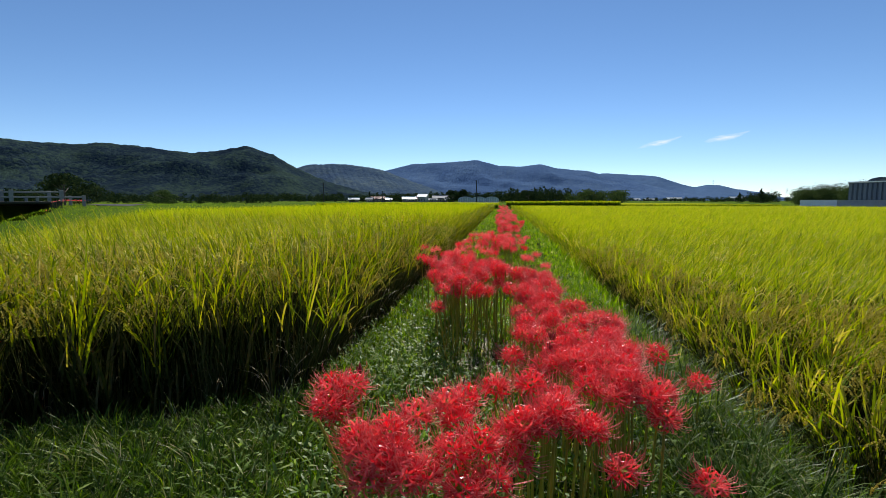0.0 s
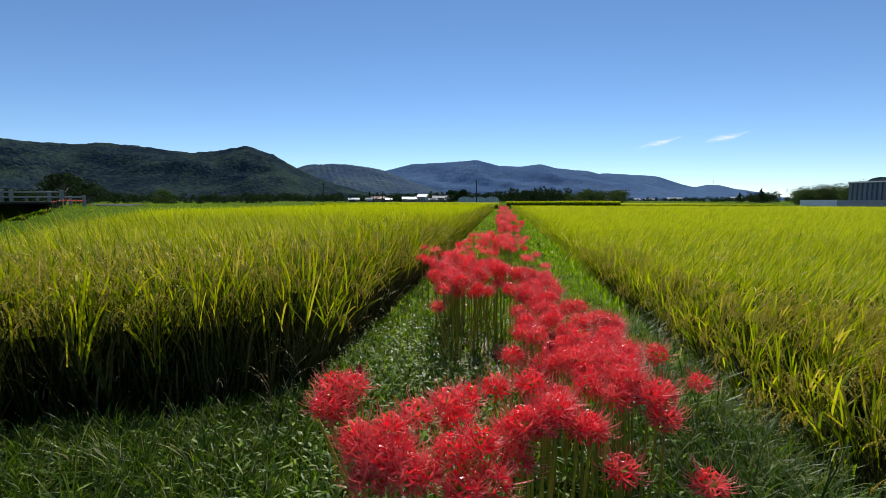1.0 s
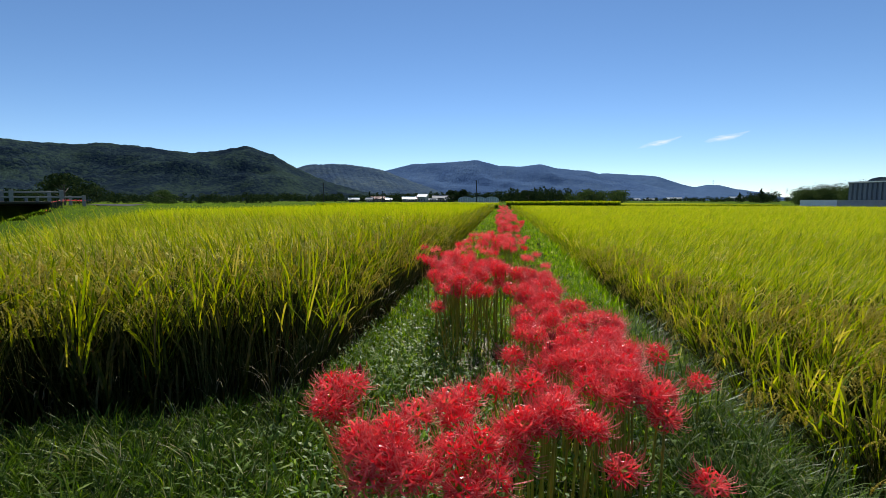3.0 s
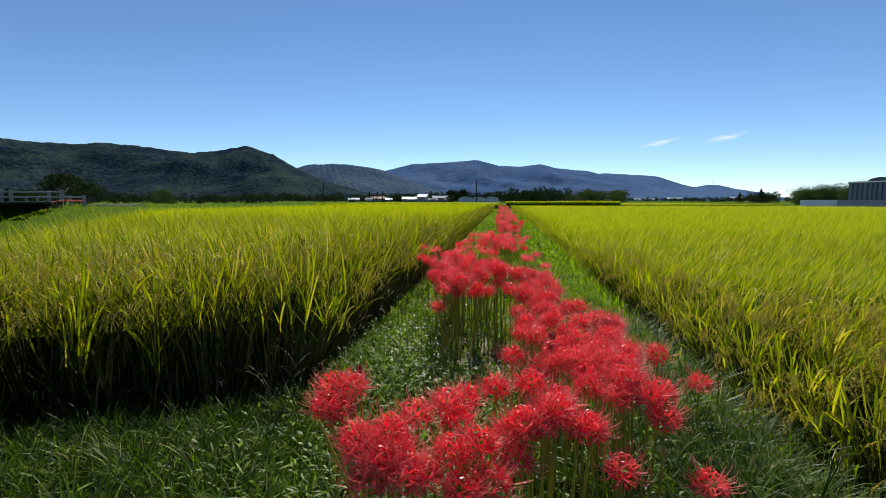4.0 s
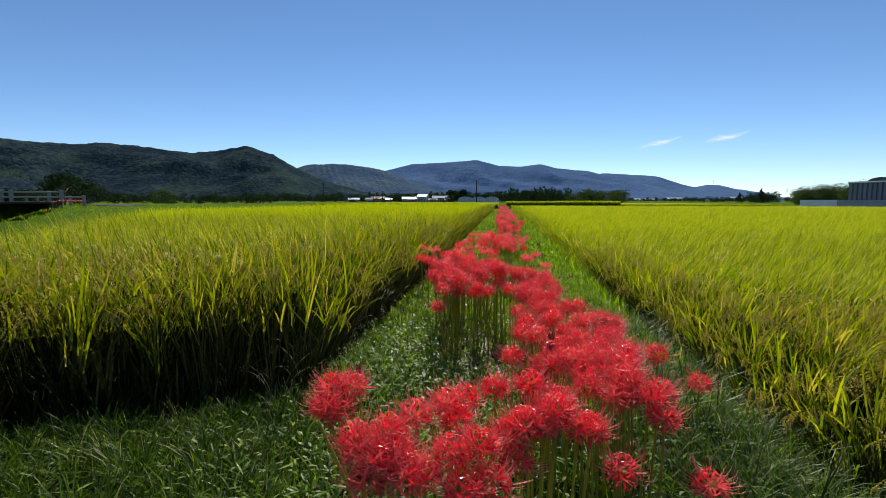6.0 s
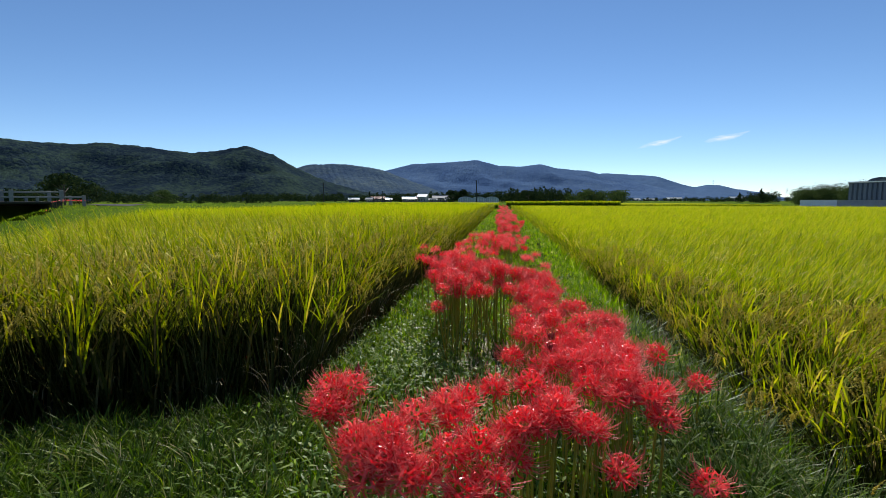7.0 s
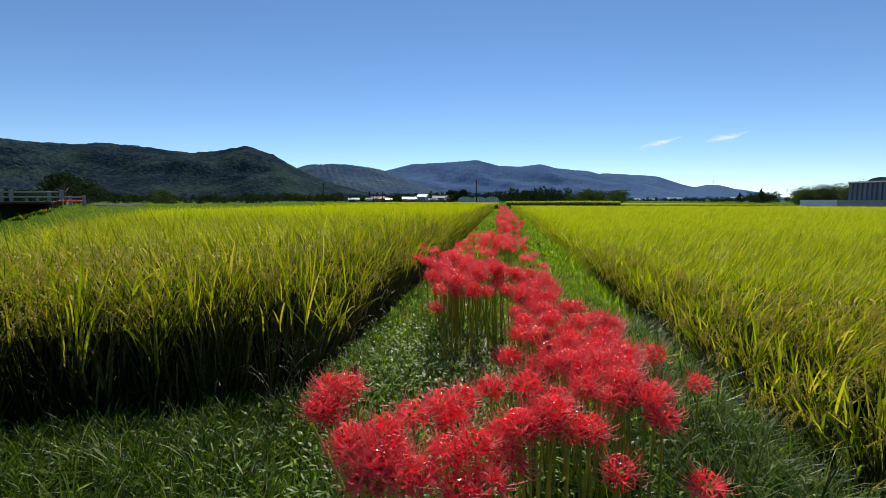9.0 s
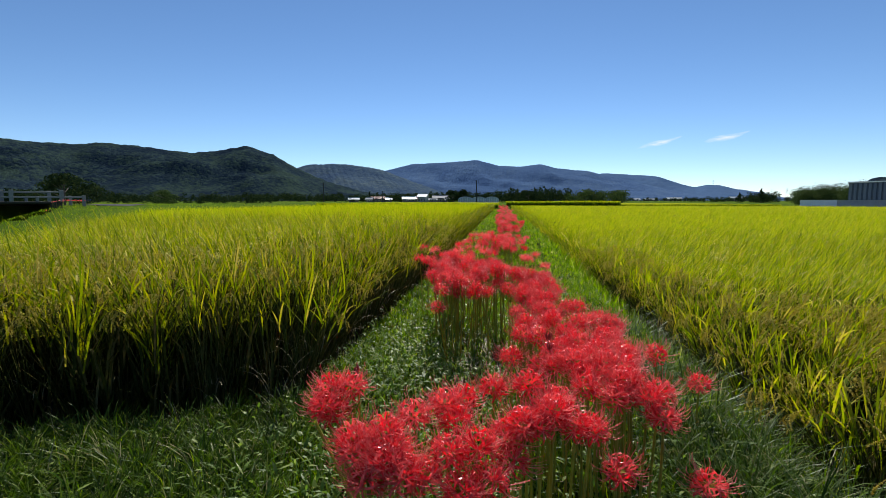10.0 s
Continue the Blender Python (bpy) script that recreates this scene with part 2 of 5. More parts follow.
def mesh_of(name, chunks, mats, smooth=False):
    """One mesh from chunks of (vertices, faces, material slot)."""
    vs, fs, ms, o = [], [], [], 0
    for v, faces, slot in chunks:
        v = np.asarray(v, float).reshape(-1, 3)
        vs.append(v)
        for f in faces:
            f = np.asarray(f)
            fs.extend((f + o).tolist())
            ms.extend([slot] * len(f))
        o += len(v)
    me = bpy.data.meshes.new(name)
    me.from_pydata(np.concatenate(vs).tolist(), [], fs)
    for m in (mats if isinstance(mats, (list, tuple)) else [mats]):
        me.materials.append(m)
    me.polygons.foreach_set("material_index", ms)
    if smooth:
        me.polygons.foreach_set("use_smooth", [True] * len(fs))
    me.update()
    return me


def part(name, me, parent, label="", m=None):
    ob = new(name, me)
    ob.parent = parent
    if m is not None:
        ob.matrix_basis = m
    return tagged(ob, label)


def bm_mesh(name, bm, mat, smooth=False):
    me = bpy.data.meshes.new(name)
    bm.to_mesh(me)
    bm.free()
    me.materials.append(mat)
    if smooth:
        me.polygons.foreach_set("use_smooth", [True] * len(me.polygons))
    return me


def box_bm(bm, x0, x1, y0, y1, z0, z1, bevel=0.0):
    r = bmesh.ops.create_cube(bm, size=1.0)
    for v in r["verts"]:
        v.co = Vector((x0 + (v.co.x + 0.5) * (x1 - x0), y0 + (v.co.y + 0.5) * (y1 - y0), z0 + (v.co.z + 0.5) * (z1 - z0)))
    if bevel:
        es = list({e for v in r["verts"] for e in v.link_edges})
        bmesh.ops.bevel(bm, geom=es, offset=bevel, segments=1, affect="EDGES")


def box_mesh(name, mat, *dims, bevel=0.0):
    bm = bmesh.new()
    box_bm(bm, *dims, bevel=bevel)
    return bm_mesh(name, bm, mat)


def arcs(base, az, length, lean, bend, s):
    """Curved spines: (n, s, 3), leaving the vertical by lean and bending on by bend (radians)."""
    n = len(base)
    t = np.linspace(0, 1, s)[None, :]
    ang = np.reshape(lean, (-1, 1)) + np.reshape(bend, (-1, 1)) * t
    step = np.reshape(length, (-1, 1)) / (s - 1)
    r = np.concatenate([np.zeros((n, 1)), np.cumsum(np.sin(ang[:, :-1]) * step, 1)], 1)
    z = np.concatenate([np.zeros((n, 1)), np.cumsum(np.cos(ang[:, :-1]) * step, 1)], 1)
    az = np.reshape(az, (-1, 1))
    return np.stack([base[:, :1] + r * np.cos(az), base[:, 1:2] + r * np.sin(az), base[:, 2:3] + z], 2)


def ribbons(spine, side, width, slot=0, profile=None):
    """Blades along the spines, each tapering to a point. side: (n, 3) unit; width: (n,)."""
    n, s, _ = spine.shape
    if profile is None:
        t = np.linspace(0, 1, s)
        profile = (0.55 + 0.9 * t) * (1 - t) ** 0.6
        profile = profile / profile.max()
    w = np.reshape(width, (-1, 1, 1)) * 0.5 * profile[None, :, None]
    side = side[:, None, :] if side.ndim == 2 else side
    left, right = spine - side * w, spine + side * w
    vs = np.empty((n, 2 * (s - 1) + 1, 3))
    vs[:, 0:-1:2], vs[:, 1::2] = left[:, :-1], right[:, :-1]
    vs[:, -1] = spine[:, -1]
    k = 2 * (s - 1) + 1
    off = (np.arange(n) * k)[:, None, None]
    quads = np.array([[2 * i, 2 * i + 1, 2 * i + 3, 2 * i + 2] for i in range(s - 2)]).reshape(1, -1, 4) + off if s > 2 else None
    tri = np.array([[2 * (s - 2), 2 * (s - 2) + 1, k - 1]]).reshape(1, 1, 3) + off
    faces = ([quads.reshape(-1, 4)] if quads is not None else []) + [tri.reshape(-1, 3)]
    return (vs.reshape(-1, 3), faces, slot)


def flat_side(az):
    az = np.asarray(az)
    return np.stack([-np.sin(az), np.cos(az), np.zeros_like(az)], 1)


def tubes(spine, radius, k=3, slot=0):
    """Round stalks along the spines. radius: (n, s)."""
    n, s, _ = spine.shape
    tan = np.gradient(spine, axis=1)
    tan /= np.linalg.norm(tan, axis=2, keepdims=True) + 1e-9
    ref = np.where(np.abs(tan[..., 2:3]) > 0.9, np.array([1.0, 0, 0]), np.array([0, 0, 1.0]))
    a = np.cross(tan, ref)
    a /= np.linalg.norm(a, axis=2, keepdims=True) + 1e-9
    b = np.cross(tan, a)
    rings = []
    for i in range(k):
        th = 2 * math.pi * i / k
        rings.append(spine + (a * math.cos(th) + b * math.sin(th)) * radius[..., None])
    vs = np.stack(rings, 2).reshape(n, s * k, 3)
    q = [[j * k + i, j * k + (i + 1) % k, (j + 1) * k + (i + 1) % k, (j + 1) * k + i] for j in range(s - 1) for i in range(k)]
    faces = (np.array(q).reshape(1, -1, 4) + (np.arange(n) * s * k)[:, None, None]).reshape(-1, 4)
    return (vs.reshape(-1, 3), [faces], slot)


def seeds(pos, axis, length, radius, slot=0):
    """Small pointed grains: four corners, four faces each."""
    n = len(pos)
    axis = axis / (np.linalg.norm(axis, axis=1, keepdims=True) + 1e-9)
    a = np.cross(axis, np.array([0.31, 0.77, 0.55]))
    a /= np.linalg.norm(a, axis=1, keepdims=True) + 1e-9
    b = np.cross(axis, a)
    L, R = np.reshape(length, (-1, 1)) * 0.5, np.reshape(radius, (-1, 1))
    low = pos - axis * L * 0.5
    vs = np.stack([low + a * R, low + (b * 0.87 - a * 0.5) * R, low - (b * 0.87 + a * 0.5) * R, pos + axis * L], 1)
    f = np.array([[0, 1, 2], [3, 1, 0], [3, 2, 1], [3, 0, 2]])
    faces = (f[None] + (np.arange(n) * 4)[:, None, None]).reshape(-1, 3)
    return (vs.reshape(-1, 3), [faces], slot)


def cards(pos, normal, size, slot=0):
    """Small leaf-shaped diamonds facing along normal."""
    n = len(pos)
    normal = normal / (np.linalg.norm(normal, axis=1, keepdims=True) + 1e-9)
    a = np.cross(normal, rng.normal(size=(n, 3)))
    a /= np.linalg.norm(a, axis=1, keepdims=True) + 1e-9
    b = np.cross(normal, a)
    S = np.reshape(size, (-1, 1))
    vs = np.stack([pos - a * S, pos + b * S * 0.5, pos + a * S, pos - b * S * 0.5], 1)
    faces = (np.array([[0, 1, 2, 3]])[None] + (np.arange(n) * 4)[:, None, None]).reshape(-1, 4)
    return (vs.reshape(-1, 3), [faces], slot)


def smooth(t):
    t = np.clip(t, 0, 1)
    return t * t * (3 - 2 * t)


def wave_noise(x, y, scale, seed=0):
    """Cheap smooth noise from sines, about -1 to 1."""
    g = np.random.default_rng(seed)
    tot = np.zeros_like(np.asarray(x, float))
    for k in range(6):
        a, p, f = g.uniform(0, 2 * math.pi), g.uniform(0, 6.28), (0.6 + 0.45 * k) / scale
        tot = tot + np.sin((x * math.cos(a) + y * math.sin(a)) * f * 2 + p) / (1 + 0.5 * k)
    return tot / 2.2


# ---- ground ----
LEFT_FLOOR, RIGHT_FLOOR = -0.25, -0.40
BRIDGE_A, BRIDGE_B = np.array((-39.0, 38.8)), np.array((-52.0, 19.5))
BANK_A, BANK_B = np.array((-38.0, 39.5)), np.array((-15.0, 11.0))


def front_line(x):
    """Y of the near edge of the paddy beside the levee."""
    return 2.16 + (x + 1.1) * 0.40


def side_of(p, q, x, y):
    d = (q - p) / np.linalg.norm(q - p)
    return (x - p[0]) * d[1] - (y - p[1]) * d[0]


def ground_z(x, y):
    x, y = np.asarray(x, float), np.asarray(y, float)
    z = 0.02 * wave_noise(x, y, 0.5, 1) + 0.012 * wave_noise(x, y, 0.17, 2)
    z = z + RIGHT_FLOOR * smooth((x - 0.95) / 0.55)
    left = smooth((-0.98 - x) / 0.22) * smooth((y - front_line(x)) / 0.2)
    z = z + LEFT_FLOOR * left
    # meadow rising towards the road, and the stream bed below the bridge
    m = smooth((-x - 12.0) / 24.0) * smooth((95 - y) / 30)
    z = z + 0.72 * m * smooth((y + 10) / 20) + 0.10 * smooth((-x - 11.2) / 0.8)
    s = side_of(BANK_A, BANK_B, x, y)
    z = z - 3.2 * smooth((s - 0.2) / 2.0) * smooth((-x - 17) / 8) * (1 - smooth((s - 16) / 4)) * (1 - smooth((np.hypot(x, y) - 56) / 3))
    far = smooth((np.hypot(x, y) - 150) / 100)
    return z * (1 - far) + far * -0.2


def make_ground():
    def axis(fine0, fine1, step, mid, far):
        a = list(np.arange(fine0, fine1, step))
        v, s = fine1, step
        while v < far:
            a.append(v)
            s = min(s * (1.14 if v < mid else 1.3), 600)
            v += s
        v, s = fine0 - step, step
        while v > -far:
            a.insert(0, v)
            s = min(s * (1.14 if v > -mid else 1.3), 600)
            v -= s
        return np.array(a)
    xs, ys = axis(-3.4, 2.6, 0.06, 60, 4900), axis(0.2, 7.0, 0.06, 120, 4900)
    X, Y = np.meshgrid(xs, ys)
    Z = ground_z(X, Y)
    v = np.stack([X, Y, Z], 2).reshape(-1, 3)
    nx, ny = len(xs), len(ys)
    i = (np.arange(ny - 1)[:, None] * nx + np.arange(nx - 1)[None, :]).reshape(-1)
    faces = np.stack([i, i + 1, i + nx + 1, i + nx], 1)
    cx, cy = X[:-1, :-1].reshape(-1), Y[:-1, :-1].reshape(-1)
    paddy = ((cx > 1.42) & (cx < 66) & (cy < 90) & (cy > -1.6)) | ((cx < -1.15) & (cx > np.maximum(-2.4 - 0.66 * cy, -17.0)) & (cy > front_line(cx) + 0.15) & (cy < 63))
    me = bpy.data.meshes.new("ground")
    me.from_pydata(v.tolist(), [], faces.tolist())
    me.materials.append(TURF)
    me.materials.append(SOIL)
    me.materials.append(THATCH)
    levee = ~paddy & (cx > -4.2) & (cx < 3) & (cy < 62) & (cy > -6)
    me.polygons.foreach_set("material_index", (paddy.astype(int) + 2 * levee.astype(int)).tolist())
    me.polygons.foreach_set("use_smooth", [True] * len(faces))
    return tagged(new("ground", me), "grassy levee and paddy soil running out to the hills", "ground", kind="structure")


make_ground()


# ---- hills ----
HEAD = radians(6.94)
FOC = 784 / math.tan(radians(42))


def heading(u, up, dist):
    """A far place by its bearing u and rise up (both as offsets on a plane at unit distance, times 1000) and its distance."""
    c, s = math.cos(HEAD), math.sin(HEAD)
    x, y = u / 1000, 1.0
    k = dist / math.hypot(x, y)
    return np.array([(x * c - y * s) * k, (x * s + y * c) * k, 1.05 + up / 1000 * k])


def hill(name, label, crest, dist, depth, mat, seed, cols=360, rows=40, rough=1.0):
    """A wooded range: the crest by bearings and rises, its foot nearer by depth."""
    us = np.linspace(crest[0][0], crest[-1][0], cols)
    ups = np.interp(us, [c[0] for c in crest], [c[1] for c in crest])
    k = np.hanning(9)
    ups = np.convolve(np.pad(ups, 4, mode="edge"), k / k.sum(), mode="valid")
    ups = ups + 1.1 * wave_noise(us, us * 0, 28, seed + 5) * np.minimum(1, ups / 20)
    v = []
    for j in range(rows + 10):
        f = j / (rows - 1)
        if f <= 1:
            d, hgt = dist - depth * (1 - f), f ** 0.95
        else:
            d, hgt = dist + depth * (f - 1) * 2.5, 1 - 0.9 * (f - 1) * 4
        c, s = math.cos(HEAD), math.sin(HEAD)
        x, y = us / 1000, np.ones_like(us)
        q = d / np.hypot(x, y)
        X, Y = (x * c - y * s) * q, (x * s + y * c) * q
        top = ups / 1000 * dist / np.hypot(x, y)
        spur = wave_noise(X, Y, 130, seed) * (0.17 if dist < 2000 else 0.06) + wave_noise(X, Y, 48, seed + 1) * (0.07 if dist < 2000 else 0.02)
        fade = math.sin(math.pi * min(f, 1.0)) if f <= 1 else 0
        crown = (wave_noise(X, Y, 11, seed + 2) + wave_noise(X, Y, 5, seed + 3)) * rough * dist / 1500
        Z = top * (hgt + spur * fade) + crown * min(1, f * 3)
        v.append(np.stack([X, Y, Z - 2 * (1 - min(f, 1))], 1))
    v = np.concatenate(v)
    R = rows + 10
    i = (np.arange(R - 1)[:, None] * cols + np.arange(cols - 1)[None, :]).reshape(-1)
    faces = np.stack([i, i + 1, i + cols + 1, i + cols], 1)
    return tagged(new(name, mesh_of(name, [(v, [faces], 0)], mat, smooth=True)), label, "hill", kind="structure")


def crest_of(pts):
    return [((x - 784) / FOC * 1000, (355 - y) / FOC * 1000) for x, y in pts]


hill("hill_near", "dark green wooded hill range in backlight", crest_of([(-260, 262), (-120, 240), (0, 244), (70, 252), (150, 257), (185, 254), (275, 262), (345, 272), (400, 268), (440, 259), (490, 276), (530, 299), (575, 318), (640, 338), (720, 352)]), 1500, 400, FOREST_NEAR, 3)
hill("hill_middle", "wooded blue-green hill behind the near range", crest_of([(440, 330), (500, 308), (540, 294), (590, 290), (640, 294), (680, 303), (730, 322), (800, 345)]), 2300, 480, FOREST_MID_HAZED, 13, rough=0.7)
hill("hill_far", "long hazy blue wooded mountain range", crest_of([(620, 330), (680, 304), (730, 291), (800, 288), (845, 285), (880, 295), (925, 296), (953, 291), (985, 299), (1038, 304), (1062, 310), (1120, 322), (1200, 340), (1280, 352)]), 3200, 650, FOREST_FAR_HAZED, 23, rough=0.4)
hill("hill_distant", "low distant bluish wooded ridge", crest_of([(1000, 325), (1060, 308), (1100, 308), (1160, 313), (1205, 327), (1228, 331), (1250, 327), (1268, 328), (1300, 336), (1340, 340), (1380, 349), (1430, 354)]), 3900, 900, FOREST_RIM_HAZED, 33, rough=0.2)
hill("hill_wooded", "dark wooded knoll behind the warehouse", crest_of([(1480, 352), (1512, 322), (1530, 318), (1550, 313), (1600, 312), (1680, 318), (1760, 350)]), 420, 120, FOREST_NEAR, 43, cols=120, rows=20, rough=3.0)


# ---- rice ----
def rice_parts(seed, height):
    """Meshes of one planted hill of rice: stalks, leaves, and where its ears hang."""
    g = np.random.default_rng(seed)
    n = 28 if height > 0.9 else 22
    a0 = g.uniform(0, 2 * math.pi, n)
    r0 = np.sqrt(g.uniform(0, 1, n)) * 0.045
    base = np.stack([r0 * np.cos(a0), r0 * np.sin(a0), np.zeros(n)], 1)
    lean = g.uniform(0.02, 0.34 if height > 0.9 else 0.22, n)
    L = g.uniform(0.70, 0.90, n) * height
    sp = arcs(base, a0 + g.normal(0, 0.4, n), L, lean, g.uniform(0.0, 0.25, n), 4)
    stems = tubes(sp, np.linspace(0.0028, 0.0016, 4)[None, :].repeat(n, 0), 3)
    # leaves leave the stalks at their nodes
    lv = []
    # the lower set takes the leaf colour darkened for shade
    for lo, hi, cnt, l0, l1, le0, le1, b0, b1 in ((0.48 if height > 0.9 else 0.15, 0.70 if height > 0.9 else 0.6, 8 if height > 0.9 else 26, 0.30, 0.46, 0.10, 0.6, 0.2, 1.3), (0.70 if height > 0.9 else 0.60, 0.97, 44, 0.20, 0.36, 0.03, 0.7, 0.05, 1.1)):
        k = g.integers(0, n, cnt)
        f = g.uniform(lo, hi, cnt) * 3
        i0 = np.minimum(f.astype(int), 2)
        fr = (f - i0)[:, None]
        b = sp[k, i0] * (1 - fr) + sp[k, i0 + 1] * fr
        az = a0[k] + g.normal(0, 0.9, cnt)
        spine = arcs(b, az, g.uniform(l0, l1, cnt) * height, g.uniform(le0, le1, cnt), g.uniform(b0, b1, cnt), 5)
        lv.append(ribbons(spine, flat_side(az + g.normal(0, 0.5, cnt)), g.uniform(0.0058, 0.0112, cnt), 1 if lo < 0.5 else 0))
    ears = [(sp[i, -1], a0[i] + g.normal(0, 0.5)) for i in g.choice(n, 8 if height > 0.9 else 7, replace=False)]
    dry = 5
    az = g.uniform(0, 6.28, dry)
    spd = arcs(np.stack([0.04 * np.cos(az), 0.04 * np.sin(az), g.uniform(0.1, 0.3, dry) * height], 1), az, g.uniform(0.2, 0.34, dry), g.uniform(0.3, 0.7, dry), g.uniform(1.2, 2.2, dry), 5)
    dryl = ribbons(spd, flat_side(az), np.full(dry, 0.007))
    return (mesh_of("rice_stems", [stems], RICE_STEM, smooth=True), mesh_of("rice_leaves", lv, [RICE_LEAF_TALL if height > 0.9 else RICE_LEAF, RICE_LOW_SHADED]), mesh_of("dry_leaves", [dryl], DRY_LEAF), ears)


def ear_grains(origin, az, g, scale=1.0, branches=7, per=6):
    """Ears of rice at the places given: each a bowed axis with hanging strings of grain. Returns (axes, grain places, grain directions)."""
    n = len(origin)
    sp = arcs(origin, az, g.uniform(0.18, 0.23, n) * scale, g.uniform(0.2, 0.6, n), g.uniform(2.2, 2.8, n), 7)
    pos, way = [], []
    for b in range(branches):
        f = (0.20 + 0.78 * (b + g.uniform(0, 0.9, n)) / branches) * 6
        i0 = np.minimum(f.astype(int), 5)
        k = np.arange(n)
        fr = (f - i0)[:, None]
        root = sp[k, i0] * (1 - fr) + sp[k, i0 + 1] * fr
        s = arcs(root, az + g.normal(0, 0.9, n), g.uniform(0.038, 0.055, n) * scale, g.uniform(2.35, 2.85, n), g.uniform(0.1, 0.3, n), per + 1)
        d = s[:, 1:] - s[:, :-1]
        pos.append((s[:, 1:] + g.normal(0, 0.0016, (n, per, 3))).reshape(-1, 3))
        way.append((d / np.linalg.norm(d, axis=2, keepdims=True) + g.normal(0, 0.25, (n, per, 3))).reshape(-1, 3))
    return sp, np.concatenate(pos), np.concatenate(way)


def ear_mesh(seed):
    """A drooping ear of rice."""
    g = np.random.default_rng(seed)
    sp, pos, way = ear_grains(np.zeros((1, 3)), np.zeros(1), g)
    n = len(pos)
    return mesh_of("ear", [tubes(sp, np.full((1, 7), 0.0009), 3), seeds(pos, way, np.full(n, 0.0130), np.full(n, 0.0048))], RICE_GRAIN)


EARS = [ear_mesh(s) for s in (5, 6, 7, 8, 9)]
RICE = {}
for which, height in (("tall", 1.04), ("short", 0.75)):
    RICE[which] = [rice_parts(s, height) for s in range(40, 46)]
MOVERS = []


def rice_thing(which, i, label, group):
    stems, leaves, dry, ears = RICE[which][i]
    top = tagged(new("rice_plant"), label, "rice plant", group)
    tagged(part("straw", stems, top), kind="stuff")
    tagged(part("foliage", leaves, top), kind="stuff")
    tagged(part("dry_foliage", dry, top, "withered straw-coloured leaves"), kind="stuff")
    for j, (p, az) in enumerate(ears):
        part("ear", EARS[(i + j) % 5], top, "drooping ripe ear", Matrix.Translation(p) @ Matrix.Rotation(az, 4, "Z"))
    return top


def plant_near():
    g = np.random.default_rng(77)
    taken = {"tall": [], "short": []}
    for which, label, group, floor in (("tall", "tall ripening rice plant with yellow-green leaves", "rice plants of the tall field", LEFT_FLOOR), ("short", "ripening rice plant with drooping ears beside the levee", "rice plants of the low field", RIGHT_FLOOR)):
        places = []
        for r in range(12):
            for k in range(70):
                if which == "tall":
                    x, y = -1.30 - 0.27 * r, 1.2 + 0.2 * k
                    deep = y - (front_line(x) + 0.38)
                    keep = deep > 0 and (deep < 0.62 and x > -4.2 or r < 2 and y < 9.0)
                else:
                    x, y = 1.54 + 0.27 * r, 1.0 + 0.2 * k
                    keep = (r < 2 and y < 8.5) or (r < 5 and 1.2 < y < 4.4) or (r < 9 and 1.4 < y < 2.6)
                if keep and not (which == "tall" and deep < 0.2 and (k * 7 + r * 3) % 4 == 0):
                    places.append((x + g.normal(0, 0.03), y + g.normal(0, 0.03)))
        protos = [rice_thing(which, i, label, group) for i in range(6)]
        for n, (x, y) in enumerate(places):
            edge = 1.0 if (which == "tall" and x > -1.5 or which == "short" and x < 1.7) else 0.0
            lean = (8 if which == "tall" else -7) * edge + (17 if which == "short" else -2) * (1 - edge)
            m = Matrix.Translation((x, y, floor - 0.01)) @ Euler((radians(g.normal(0, 6)), radians(g.normal(lean, 6)), 0)).to_matrix().to_4x4() @ Matrix.Rotation(g.uniform(0, 6.28), 4, "Z")
            if n < 6:
                ob = protos[n]
                ob.matrix_basis = m
            else:
                ob = copy_thing(protos[int(g.integers(0, 6))], m)
            MOVERS.append((ob, m, which))
            taken[which].append((x, y))
    return taken


NEAR_RICE = plant_near()


